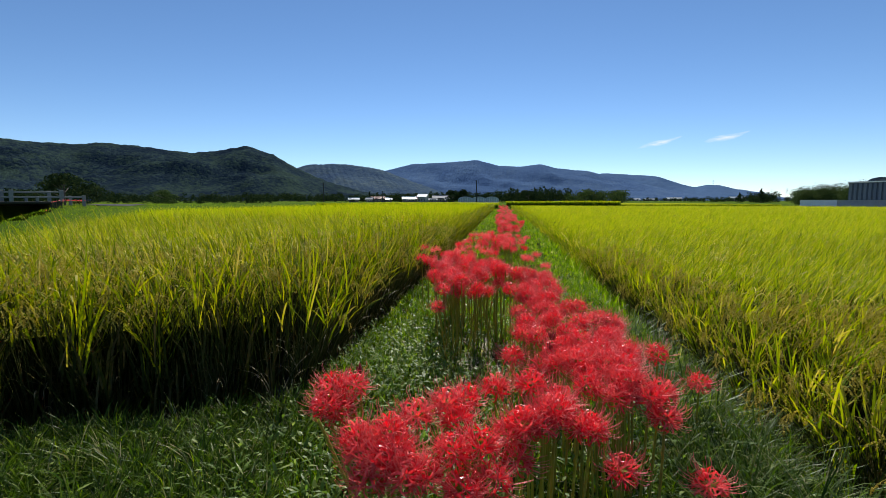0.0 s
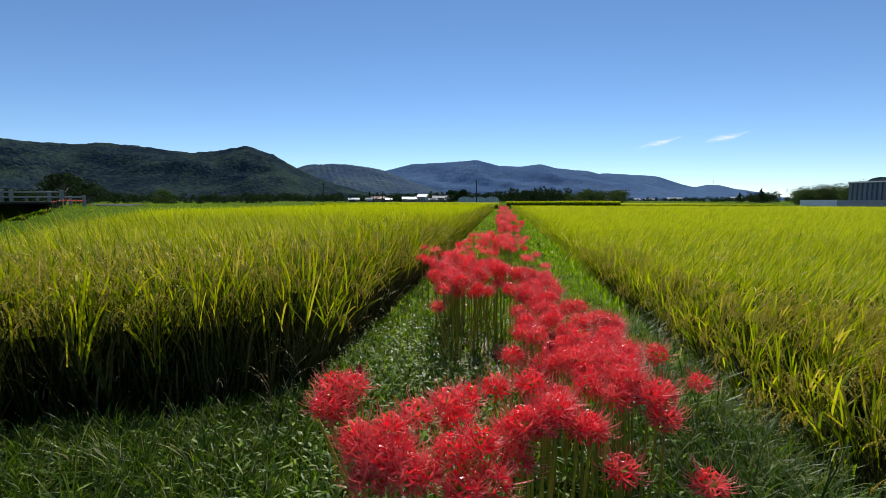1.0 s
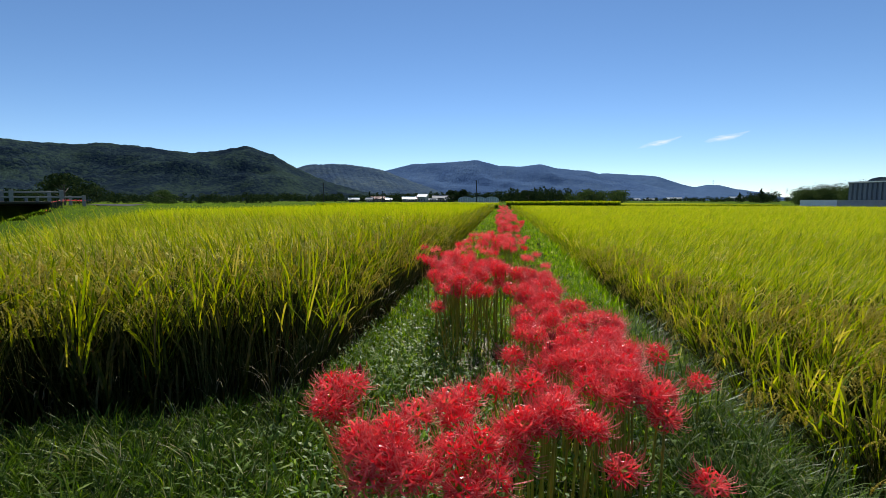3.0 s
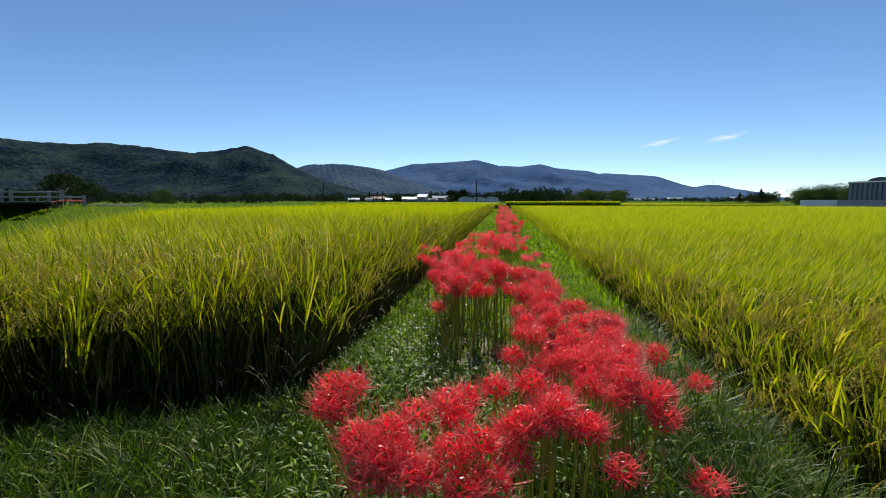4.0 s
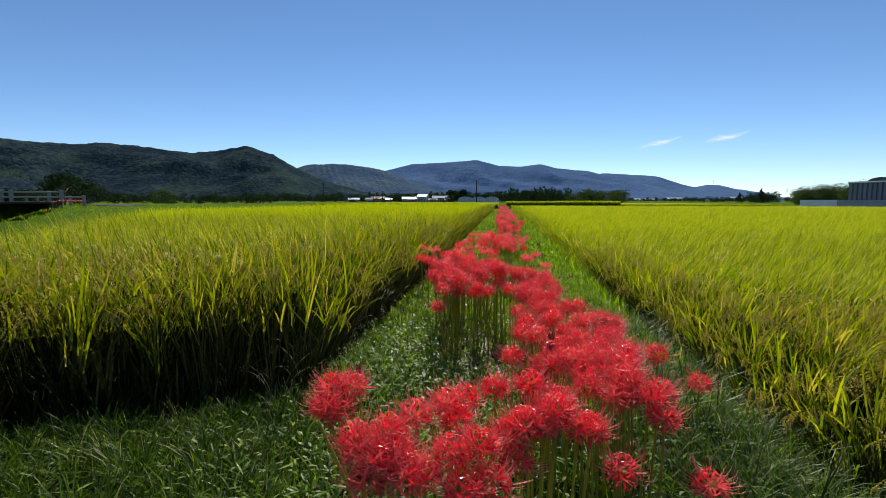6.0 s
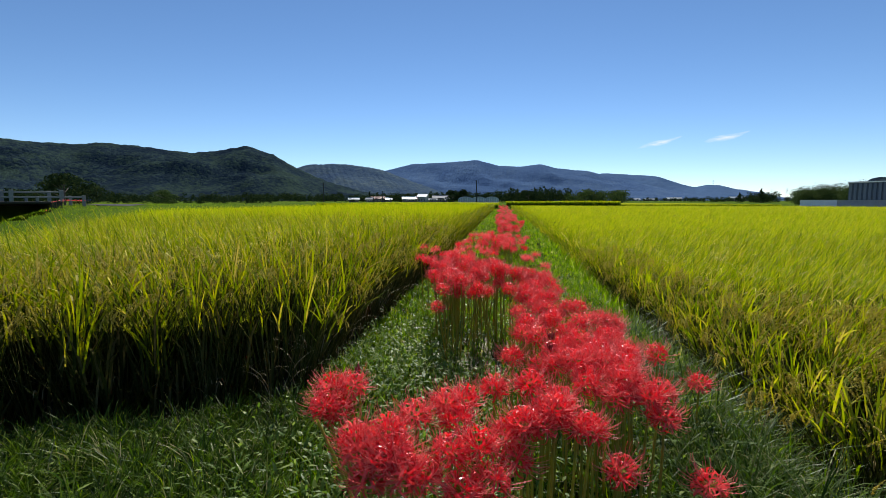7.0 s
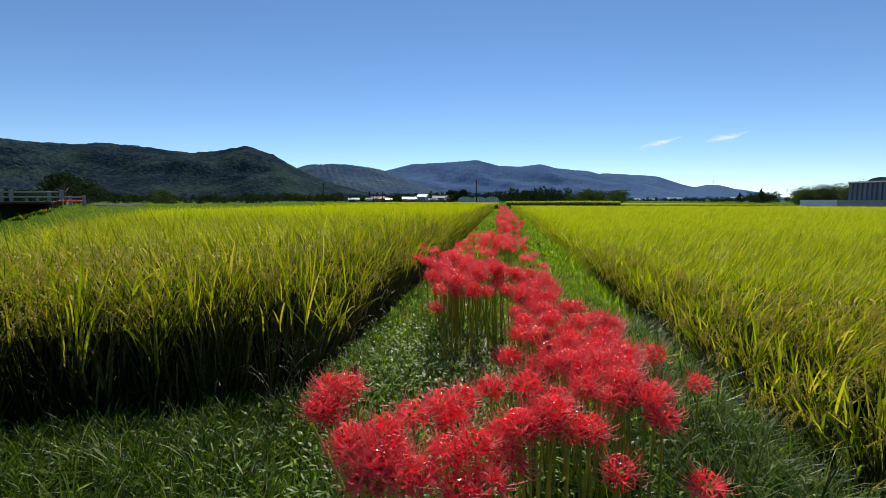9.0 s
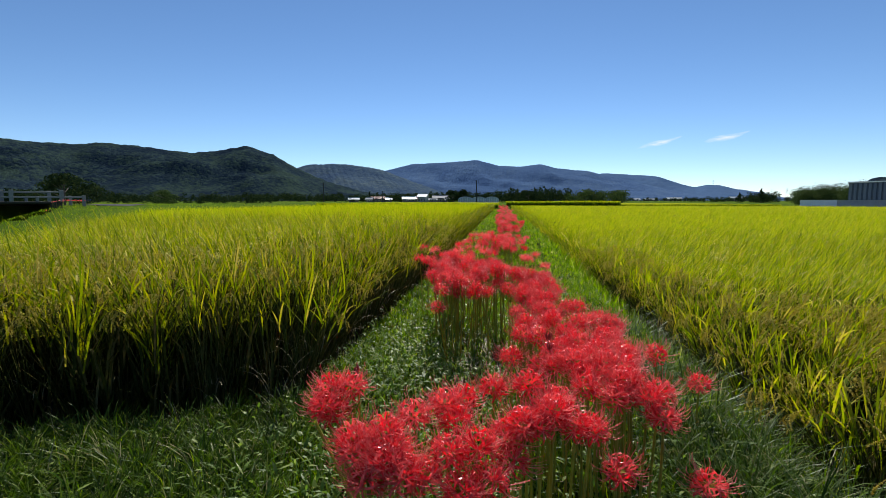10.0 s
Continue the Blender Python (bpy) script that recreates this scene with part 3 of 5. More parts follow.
def field_rice(name, label, inside, floor, height, near, seed, count, reach, wind):
    """The rest of a paddy in one mesh: blades thinning out with distance over an added sheet."""
    g = np.random.default_rng(seed)
    chunks = []
    near = np.array(near)
    # close hills in their planting grid
    if name == "rice_field_tall":
        gx, gy = np.meshgrid(-1.30 - 0.27 * np.arange(0, 40), 1.2 + 0.2 * np.arange(0, 85))
    else:
        gx, gy = np.meshgrid(1.54 + 0.27 * np.arange(0, 50), 1.0 + 0.2 * np.arange(-12, 85))
    p = np.stack([gx.reshape(-1), gy.reshape(-1)], 1)
    p = p[inside(p[:, 0], p[:, 1]) & (np.hypot(p[:, 0], p[:, 1]) < g.uniform(8.0, 17.0, len(p)))]
    dmin = np.array([np.min(np.hypot(near[:, 0] - a, near[:, 1] - b)) for a, b in p])
    p = p[dmin > 0.13] + g.normal(0, 0.03, (int((dmin > 0.13).sum()), 2))
    per = 30
    b = np.repeat(p, per, 0)
    n = len(b)
    az = g.uniform(0, 6.28, n)
    out = g.uniform(0.0, 0.10, n)
    base = np.stack([b[:, 0] + out * np.cos(az), b[:, 1] + out * np.sin(az), floor + g.uniform(0.35, 0.62, n) * height], 1)
    tall = np.where(g.uniform(0, 1, n) < 0.03, 1.35, 1.0)
    spine = arcs(base, az, g.uniform(0.26, 0.48, n) * height * tall, g.uniform(0.02, 0.55, n) / tall ** 4, g.uniform(0.05, 0.9, n), 4)
    lean = np.where(base[:, 0] < -2.2, -0.38, wind[0]) if name == "rice_field_tall" else wind[0] + 0.22 * wave_noise(base[:, 0], base[:, 1], 0.35, 21)
    lean = lean + np.repeat(g.normal(0, 0.10, len(p)), per)
    spine[..., 0] += (lean + g.normal(0, 0.12, n))[:, None] * (spine[..., 2] - base[:, None, 2])
    spine[..., 1] += wind[1] * (spine[..., 2] - base[:, None, 2])
    side, wide = flat_side(az + g.normal(0, 0.5, n)), g.uniform(0.0062, 0.0118, n)
    far_off = np.hypot(b[:, 0], b[:, 1])
    loose = far_off > 7.5
    wide = wide * np.clip(far_off / 9, 1, 1.5)
    chunks.append(ribbons(spine[loose], side[loose], wide[loose]))
    tile = np.floor(b / 1.4).astype(int)
    patches = []
    for tx, ty in sorted({(int(a), int(c)) for a, c in tile[~loose]}):
        k = ~loose & (tile[:, 0] == tx) & (tile[:, 1] == ty)
        root = np.array([(tx + 0.5) * 1.4, (ty + 0.5) * 1.4, floor])
        patches.append((root, mesh_of("leaf_patch", [ribbons(spine[k] - root, side[k], wide[k])], RICE_LEAF_TALL if height > 0.9 else RICE_LEAF)))
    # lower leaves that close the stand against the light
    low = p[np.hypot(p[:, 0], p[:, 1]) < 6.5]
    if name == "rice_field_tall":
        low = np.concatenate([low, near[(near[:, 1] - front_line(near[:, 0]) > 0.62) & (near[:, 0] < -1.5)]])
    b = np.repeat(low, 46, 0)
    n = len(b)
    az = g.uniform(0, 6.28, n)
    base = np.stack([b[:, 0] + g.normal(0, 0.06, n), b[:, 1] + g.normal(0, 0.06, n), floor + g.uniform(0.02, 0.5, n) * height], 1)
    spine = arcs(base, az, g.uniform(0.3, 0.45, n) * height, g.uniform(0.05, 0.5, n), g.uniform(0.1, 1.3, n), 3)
    # painted dark to deepen the shade within the stand
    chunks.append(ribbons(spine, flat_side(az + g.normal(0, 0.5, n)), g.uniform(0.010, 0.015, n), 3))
    # ears with their grains, where the field is nearest
    q = p[np.hypot(p[:, 0], p[:, 1]) < 4.6]
    q = q[g.integers(0, len(q), 180 if height > 0.9 else 110)]
    az = g.uniform(0, 6.28, len(q))
    _, pos, way = ear_grains(np.stack([q[:, 0] + 0.09 * np.cos(az), q[:, 1] + 0.09 * np.sin(az), floor + g.uniform(0.66, 0.88, len(q)) * height], 1), az, g, 1.0, 5, 6)
    chunks.append(seeds(pos, way, np.full(len(pos), 0.0125), np.full(len(pos), 0.0043), 1))
    # ears in the close part
    ne = len(p) * (5 if height > 0.9 else 2)
    e = p[g.integers(0, len(p), ne)]
    az = g.uniform(0, 6.28, ne)
    base = np.stack([e[:, 0] + 0.08 * np.cos(az), e[:, 1] + 0.08 * np.sin(az), floor + g.uniform(0.60, 0.80, ne) * height], 1)
    spine = arcs(base, az, np.full(ne, 0.18), np.full(ne, 0.4), g.uniform(2.0, 2.7, ne), 4)
    chunks.append(ribbons(spine, flat_side(az + 0.6), np.full(ne, 0.012), 1, profile=np.array([0.2, 0.9, 1.0, 0.4])))
    # the edge beside the levee, farther along, from its foot up
    n = 9000
    y = np.exp(g.uniform(math.log(7.5), math.log(reach - 2), n))
    edge, out = (-1.34, 0.0) if name == "rice_field_tall" else (1.56, math.pi)
    x = edge + g.uniform(-0.12, 0.12, n)
    az = out + g.normal(0, 0.9, n)
    base = np.stack([x, y, floor + g.uniform(0.0, 0.55, n) * height], 1)
    spine = arcs(base, az, g.uniform(0.35, 0.5, n) * height, g.uniform(0.1, 0.5, n), g.uniform(0.2, 1.2, n), 4)
    chunks.append(ribbons(spine, flat_side(az + g.normal(0, 0.5, n)), 0.010 * np.clip(y / 9, 1, 6), 0))
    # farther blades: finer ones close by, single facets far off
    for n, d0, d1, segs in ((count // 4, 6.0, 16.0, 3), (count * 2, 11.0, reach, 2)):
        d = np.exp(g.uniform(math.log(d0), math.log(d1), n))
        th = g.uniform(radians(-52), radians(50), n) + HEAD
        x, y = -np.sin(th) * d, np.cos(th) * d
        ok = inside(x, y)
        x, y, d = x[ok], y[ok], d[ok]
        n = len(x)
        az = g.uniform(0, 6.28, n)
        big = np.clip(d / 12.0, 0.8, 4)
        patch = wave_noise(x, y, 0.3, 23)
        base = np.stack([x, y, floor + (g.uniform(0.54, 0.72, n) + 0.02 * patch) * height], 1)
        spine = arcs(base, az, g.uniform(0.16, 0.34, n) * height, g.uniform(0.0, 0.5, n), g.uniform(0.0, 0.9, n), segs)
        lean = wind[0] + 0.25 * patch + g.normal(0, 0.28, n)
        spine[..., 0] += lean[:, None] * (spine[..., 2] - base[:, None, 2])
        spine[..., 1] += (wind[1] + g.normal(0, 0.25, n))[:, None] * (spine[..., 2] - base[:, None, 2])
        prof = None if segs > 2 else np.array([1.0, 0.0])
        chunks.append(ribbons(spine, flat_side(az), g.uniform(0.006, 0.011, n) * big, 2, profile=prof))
    top = tagged(new(name, mesh_of(name, chunks, [RICE_LEAF_TALL if height > 0.9 else RICE_LEAF, RICE_GRAIN, RICE_FAR, RICE_LOW_SHADED])), label, "rice field", kind="stuff")
    for root, me in patches:
        m = Matrix.Translation(root)
        MOVERS.append((tagged(part("leaf_patch", me, top, m=m), kind="stuff"), m, "tall" if height > 0.9 else "short"))
    # sheet added below the tips: fills between far blades, blocks sun near the front
    us = np.linspace(-1.4, 1.3, 190)
    ds = np.exp(np.linspace(math.log(1.6), math.log(reach), 170))
    U, D = np.meshgrid(us, ds)
    th = np.arctan(U) - HEAD
    X, Y = np.sin(th) * D, np.cos(th) * D
    # close to the tall field's edge, so that its front rows stay dark
    back = 0.26 if height > 0.9 else 0.6
    keep = inside(X - back * np.sign(X), Y - back + 0.1 * wave_noise(X, Y, 0.1, 8))
    Z = floor + height * ((0.56 + 0.11 * smooth((D - 4) / 6)) if height > 0.9 else (0.42 + 0.22 * smooth((D - 5) / 14))) + 0.05 * wave_noise(X, Y, 0.5, 5) + 0.03 * wave_noise(X, Y, 3.0, 6)
    v = np.stack([X, Y, Z], 2).reshape(-1, 3)
    nx = len(us)
    i = (np.arange(len(ds) - 1)[:, None] * nx + np.arange(nx - 1)[None, :]).reshape(-1)
    kk = keep.reshape(-1)
    faces = np.stack([i, i + 1, i + nx + 1, i + nx], 1)
    faces = faces[kk[faces].all(1)]
    part("canopy", mesh_of("canopy", [(v, [faces], 0)], CANOPY, smooth=True), top)
    return top


def in_tall(x, y):
    return (x < -1.25) & (x > np.maximum(-2.4 - 0.66 * y, -17.0)) & (y > front_line(x) + 0.35) & (y < 62)


def in_low(x, y):
    return (x > 1.48) & (y > -5.0) & (y < 88) & (x < 64)


field_rice("rice_field_tall", "dense tall rice field, ripening yellow-green", in_tall, LEFT_FLOOR, 1.04, NEAR_RICE["tall"], 91, 90000, 62, (0.10, -0.02))
field_rice("rice_field_low", "wide golden-green rice field swaying in the wind", in_low, RIGHT_FLOOR, 0.75, NEAR_RICE["short"], 92, 105000, 100, (0.46, 0.02))


# ---- red spider lilies ----
def floret_meshes(seed, fine=True):
    """One flower, axis along +X: six curled petals, and seven long stamens sweeping up."""
    g = np.random.default_rng(seed)
    s = 10 if fine else 5
    chunks = []
    for k in range(6):
        psi = k * math.pi / 3
        rad = np.array([0, math.cos(psi), math.sin(psi)])
        t = np.linspace(0, 1, s)
        ang = 0.35 + g.uniform(3.4, 4.8) * t ** 1.3
        step = g.uniform(0.066, 0.082) / (s - 1)
        ax = np.concatenate([[0], np.cumsum(np.cos(ang[:-1]) * step)])
        rr = np.concatenate([[0], np.cumsum(np.sin(ang[:-1]) * step)])
        side = np.cross(np.array([1.0, 0, 0]), rad)
        sway = (g.normal(0, 0.008) * t ** 1.5 + 0.0035 * np.sin(t * 8 + g.uniform(0, 6)) * t)[:, None]
        sp = ax[:, None] * np.array([1.0, 0, 0]) + (rr + 0.004)[:, None] * rad + sway * side
        wide = g.uniform(0.0058, 0.0080)
        prof = 0.35 + 0.65 * np.sin(np.pi * np.minimum(1, t * 1.15 + 0.12)) ** 0.8
        prof[0] = 2 * 0.004 * math.tan(math.pi / 6) / wide
        turn = (np.sin(t * 12 + g.uniform(0, 6)) * 0.9 * t)[:, None]
        chunks.append(ribbons(sp[None], (side * np.cos(turn) + rad * np.sin(turn))[None], np.array([wide]), profile=prof))
    petals = mesh_of("petals", chunks, PETAL)
    bm = bmesh.new()
    bm.from_mesh(petals)
    bmesh.ops.remove_doubles(bm, verts=bm.verts, dist=0.0004)
    bm.to_mesh(petals)
    bm.free()
    n = 7
    psi = np.arange(n) * 2 * math.pi / n + g.normal(0, 0.2, n)
    s2 = 4
    t = np.linspace(0, 1, s2)[None, :]
    L = g.uniform(0.054, 0.074, n)[:, None]
    spread = 0.022 * np.sin(t * 2.0)
    X = L * np.sin(t * 1.45) * 0.98
    Yy = spread * np.cos(psi)[:, None] * 1.4
    Zz = spread * np.sin(psi)[:, None] + L * 0.30 * t ** 2.2
    sp = np.stack([X, Yy, Zz], 2)
    if fine:
        st = [tubes(sp, np.linspace(0.0009, 0.0006, s2)[None].repeat(n, 0), 3)]
        st.append(seeds(sp[:, -1], np.stack([np.zeros(n), np.ones(n), np.zeros(n)], 1) + g.normal(0, 0.4, (n, 3)), np.full(n, 0.005), np.full(n, 0.0010)))
    else:
        st = [ribbons(sp, np.tile([0.0, 0.8, 0.6], (n, 1)), np.full(n, 0.003), profile=np.array([1, 1, 0.9, 0.8]))]
    return petals, mesh_of("stamens", st, STAMEN, smooth=True)


FLORETS = [floret_meshes(s) for s in (61, 62, 63, 64)]
FLORETS_FAR = [floret_meshes(s, False) for s in (65, 66)]


def stalk_mesh(seed, height):
    g = np.random.default_rng(seed)
    sp = arcs(np.zeros((1, 3)), np.array([g.uniform(0, 6.28)]), np.array([height]), np.array([g.uniform(-0.09, 0.09)]), np.array([g.uniform(-0.16, 0.16)]), 6)
    sp[0, :, :2] -= np.linspace(0, 1, 6)[:, None] * sp[0, -1, :2] * 0.8
    me = mesh_of("stalk", [tubes(sp, np.linspace(0.0048, 0.0037, 6)[None], 6)], STALK, smooth=True)
    return me, Vector(sp[0, -1])


def lily_proto(seed, height, fine, label, group):
    g = np.random.default_rng(seed)
    top = tagged(new("spider_lily"), label, "flower", group)
    me, tip = stalk_mesh(seed, height)
    part("stalk", me, top, "bare green flower stalk")
    n = int(g.integers(9, 12))
    for k in range(n):
        az = 2 * math.pi * k / n + g.normal(0, 0.15)
        up = g.uniform(0.1, 0.8) if k % 2 else g.uniform(-0.35, 0.2)
        m = Matrix.Translation(tip) @ Matrix.Rotation(az, 4, "Z") @ Matrix.Rotation(-up, 4, "Y") @ Matrix.Translation((0.020, 0, 0)) @ Matrix.Rotation(g.uniform(-0.3, 0.3), 4, "X") @ Matrix.Scale(g.uniform(0.74, 0.90), 4)
        pe, st = (FLORETS if fine else FLORETS_FAR)[int(g.integers(0, 4 if fine else 2))]
        fl = part("floret", pe, top, "red flower with curled petals", m)
        tagged(part("stamen_tuft", st, fl, "long red stamens"), kind="stuff")
    # short flower stems between the stalk's end and the flowers
    azs = np.linspace(0, 2 * math.pi, n, endpoint=False)
    sp = np.stack([np.array([list(tip), list(tip + Vector((0.024 * math.cos(a), 0.024 * math.sin(a), 0.008)))]) for a in azs])
    tagged(part("flower_whorl", mesh_of("flower_whorl", [tubes(sp, np.full((n, 2), 0.0018), 3)], STALK), top), kind="stuff")
    return top


def lily_bud(x, y, height, tilt, seed, label):
    """A stalk whose flowers are still closed: narrow upright buds, or none left."""
    g = np.random.default_rng(seed)
    top = tagged(new("spider_lily"), label, "flower", "closed or spent spider lilies")
    me, tip = stalk_mesh(seed, height)
    part("stalk", me, top, "bare green flower stalk")
    for k in range(0 if tilt[1] else 6):
        base = np.array([[tip.x, tip.y, tip.z - 0.004]])
        sp = arcs(base, np.array([k * 1.05 + g.normal(0, 0.2)]), np.array([g.uniform(0.032, 0.045)]), np.array([g.uniform(0.15, 0.5)]), np.array([-0.2]), 5)
        part("bud", mesh_of("bud", [tubes(sp, np.array([[0.0014, 0.0022, 0.0034, 0.0030, 0.0008]]), 5)], BUD, smooth=True), top, "closed dark red bud")
    m = Matrix.Translation((x, y, float(ground_z(x, y)) - 0.01)) @ Euler((radians(tilt[0]), radians(tilt[1]), 0)).to_matrix().to_4x4()
    top.matrix_basis = m
    MOVERS.append((top, m, "lily"))


def lily_far(seed, height, label, group):
    """A lily seen from afar: its whole head in one mesh."""
    g = np.random.default_rng(seed)
    top = tagged(new("spider_lily"), label, "flower", group)
    me, tip = stalk_mesh(seed, height)
    part("stalk", me, top, "bare green flower stalk")
    bm = bmesh.new()
    for k in range(7):
        m = Matrix.Translation(tip) @ Matrix.Rotation(2 * math.pi * k / 7 + g.normal(0, 0.15), 4, "Z") @ Matrix.Rotation(-g.uniform(-0.1, 0.7), 4, "Y") @ Matrix.Translation((0.020, 0, 0)) @ Matrix.Scale(0.86, 4)
        for src, slot in zip(FLORETS_FAR[k % 2], (0, 1)):
            tmp = src.copy()
            tmp.transform(m)
            n0 = len(bm.faces)
            bm.from_mesh(tmp)
            bm.faces.ensure_lookup_table()
            for f in bm.faces[n0:]:
                f.material_index = slot
            bpy.data.meshes.remove(tmp)
    head = bm_mesh("umbel", bm, PETAL)
    head.materials.append(STAMEN)
    tagged(part("umbel", head, top, "round red flower head"), kind="stuff")
    return top


# flower heads: x, y, height
HEADS_FRONT = [(-0.48, 1.32, 0.5), (-0.45, 1.31, 0.45), (-0.43, 1.36, 0.49), (-0.50, 1.31, 0.47), (-0.29, 1.07, 0.48), (-0.28, 1.0, 0.47), (-0.25, 1.06, 0.50), (-0.26, 1.01, 0.47), (-0.20, 1.03, 0.48), (-0.20, 0.98, 0.45), (-0.15, 1.0, 0.44), (-0.25, 0.98, 0.43), (-0.32, 1.04, 0.46), (-0.11, 1.04, 0.47), (-0.05, 1.07, 0.47),
               (-0.19, 1.18, 0.49), (-0.13, 1.26, 0.49), (-0.11, 1.21, 0.47), (-0.04, 1.40, 0.5), (-0.08, 1.35, 0.48), (-0.01, 1.2, 0.45)]
HEADS_MIDDLE = [(0.05, 1.22, 0.48), (0.03, 1.16, 0.4), (-0.01, 1.01, 0.42), (-0.08, 0.99, 0.42), (0.09, 1.35, 0.52), (0.07, 1.28, 0.48), (0.13, 1.26, 0.5), (0.13, 1.21, 0.47), (0.08, 1.21, 0.46), (0.18, 1.26, 0.46), (0.21, 1.24, 0.45), (0.31, 1.26, 0.33), (0.55, 1.32, 0.28), (0.12, 1.33, 0.49), (0.62, 2.0, 0.42), (0.83, 2.11, 0.27)]
HEADS_BANK = [(0.28, 1.44, 0.48), (0.34, 1.45, 0.47), (0.4, 1.52, 0.48), (0.45, 1.44, 0.44), (0.42, 1.47, 0.46), (0.05, 1.91, 0.42), (0.12, 1.77, 0.44), (0.08, 2.05, 0.48), (0.12, 2.12, 0.5), (0.18, 1.92, 0.5), (0.26, 2.0, 0.5), (0.3, 1.84, 0.51), (0.4, 1.96, 0.5), (0.44, 1.89, 0.49), (0.46, 1.82, 0.48),
              (0.18, 1.76, 0.48), (0.23, 1.68, 0.5), (0.28, 1.62, 0.51), (0.36, 1.67, 0.5), (0.42, 1.66, 0.49), (0.26, 1.56, 0.48), (0.32, 1.57, 0.48), (0.38, 1.55, 0.48), (0.36, 1.82, 0.5), (0.24, 1.82, 0.49), (0.34, 1.75, 0.5), (0.44, 1.75, 0.48), (0.36, 1.51, 0.46), (0.31, 1.69, 0.5), (0.46, 1.52, 0.45)]
HEADS_FAR = [(0.32, 2.5, 0.5), (0.39, 2.45, 0.5), (0.24, 2.54, 0.48), (0.33, 2.23, 0.49), (0.26, 2.24, 0.49), (0.41, 2.28, 0.48), (0.51, 2.34, 0.46), (0.47, 2.36, 0.47), (0.18, 2.83, 0.48), (0.21, 2.58, 0.46), (0.28, 2.91, 0.5), (0.06, 3.0, 0.5), (0.14, 2.95, 0.5), (0.22, 3.12, 0.5), (0.25, 2.73, 0.49),
             (0.09, 3.45, 0.5), (0.19, 3.59, 0.5), (-0.04, 3.71, 0.5), (0.3, 3.73, 0.46), (-0.08, 3.26, 0.42), (0.24, 5.2, 0.45), (0.35, 5.46, 0.44), (0.26, 5.1, 0.42), (0.38, 4.56, 0.42), (0.38, 4.31, 0.38), (0.29, 2.68, 0.5), (0.24, 8.42, 0.42), (0.43, 8.33, 0.4), (-0.84, 5.5, 0.5), (-0.66, 4.3, 0.48), (-0.72, 4.4, 0.5)]
# looser clumps farther along: x, y, half widths, number, height
CLUMPS = [(-0.26, 3.85, 0.26, 0.80, 62, 0.52), (-0.50, 4.5, 0.12, 0.30, 8, 0.51), (0.04, 3.55, 0.14, 0.35, 8, 0.48), (0.20, 3.15, 0.12, 0.35, 6, 0.48), (-0.30, 3.15, 0.06, 0.15, 3, 0.44), (-0.14, 6.3, 0.26, 0.8, 36, 0.53), (0.13, 6.0, 0.09, 0.5, 10, 0.48), (-0.46, 6.2, 0.06, 0.3, 3, 0.48), (0.10, 9.6, 0.22, 0.9, 16, 0.48), (0.15, 12.0, 0.30, 2.4, 50, 0.51),
          (0.12, 17.5, 0.38, 3.6, 64, 0.52), (0.06, 26.0, 0.42, 5.5, 60, 0.52), (0.02, 43.0, 0.42, 12.0, 60, 0.52)]


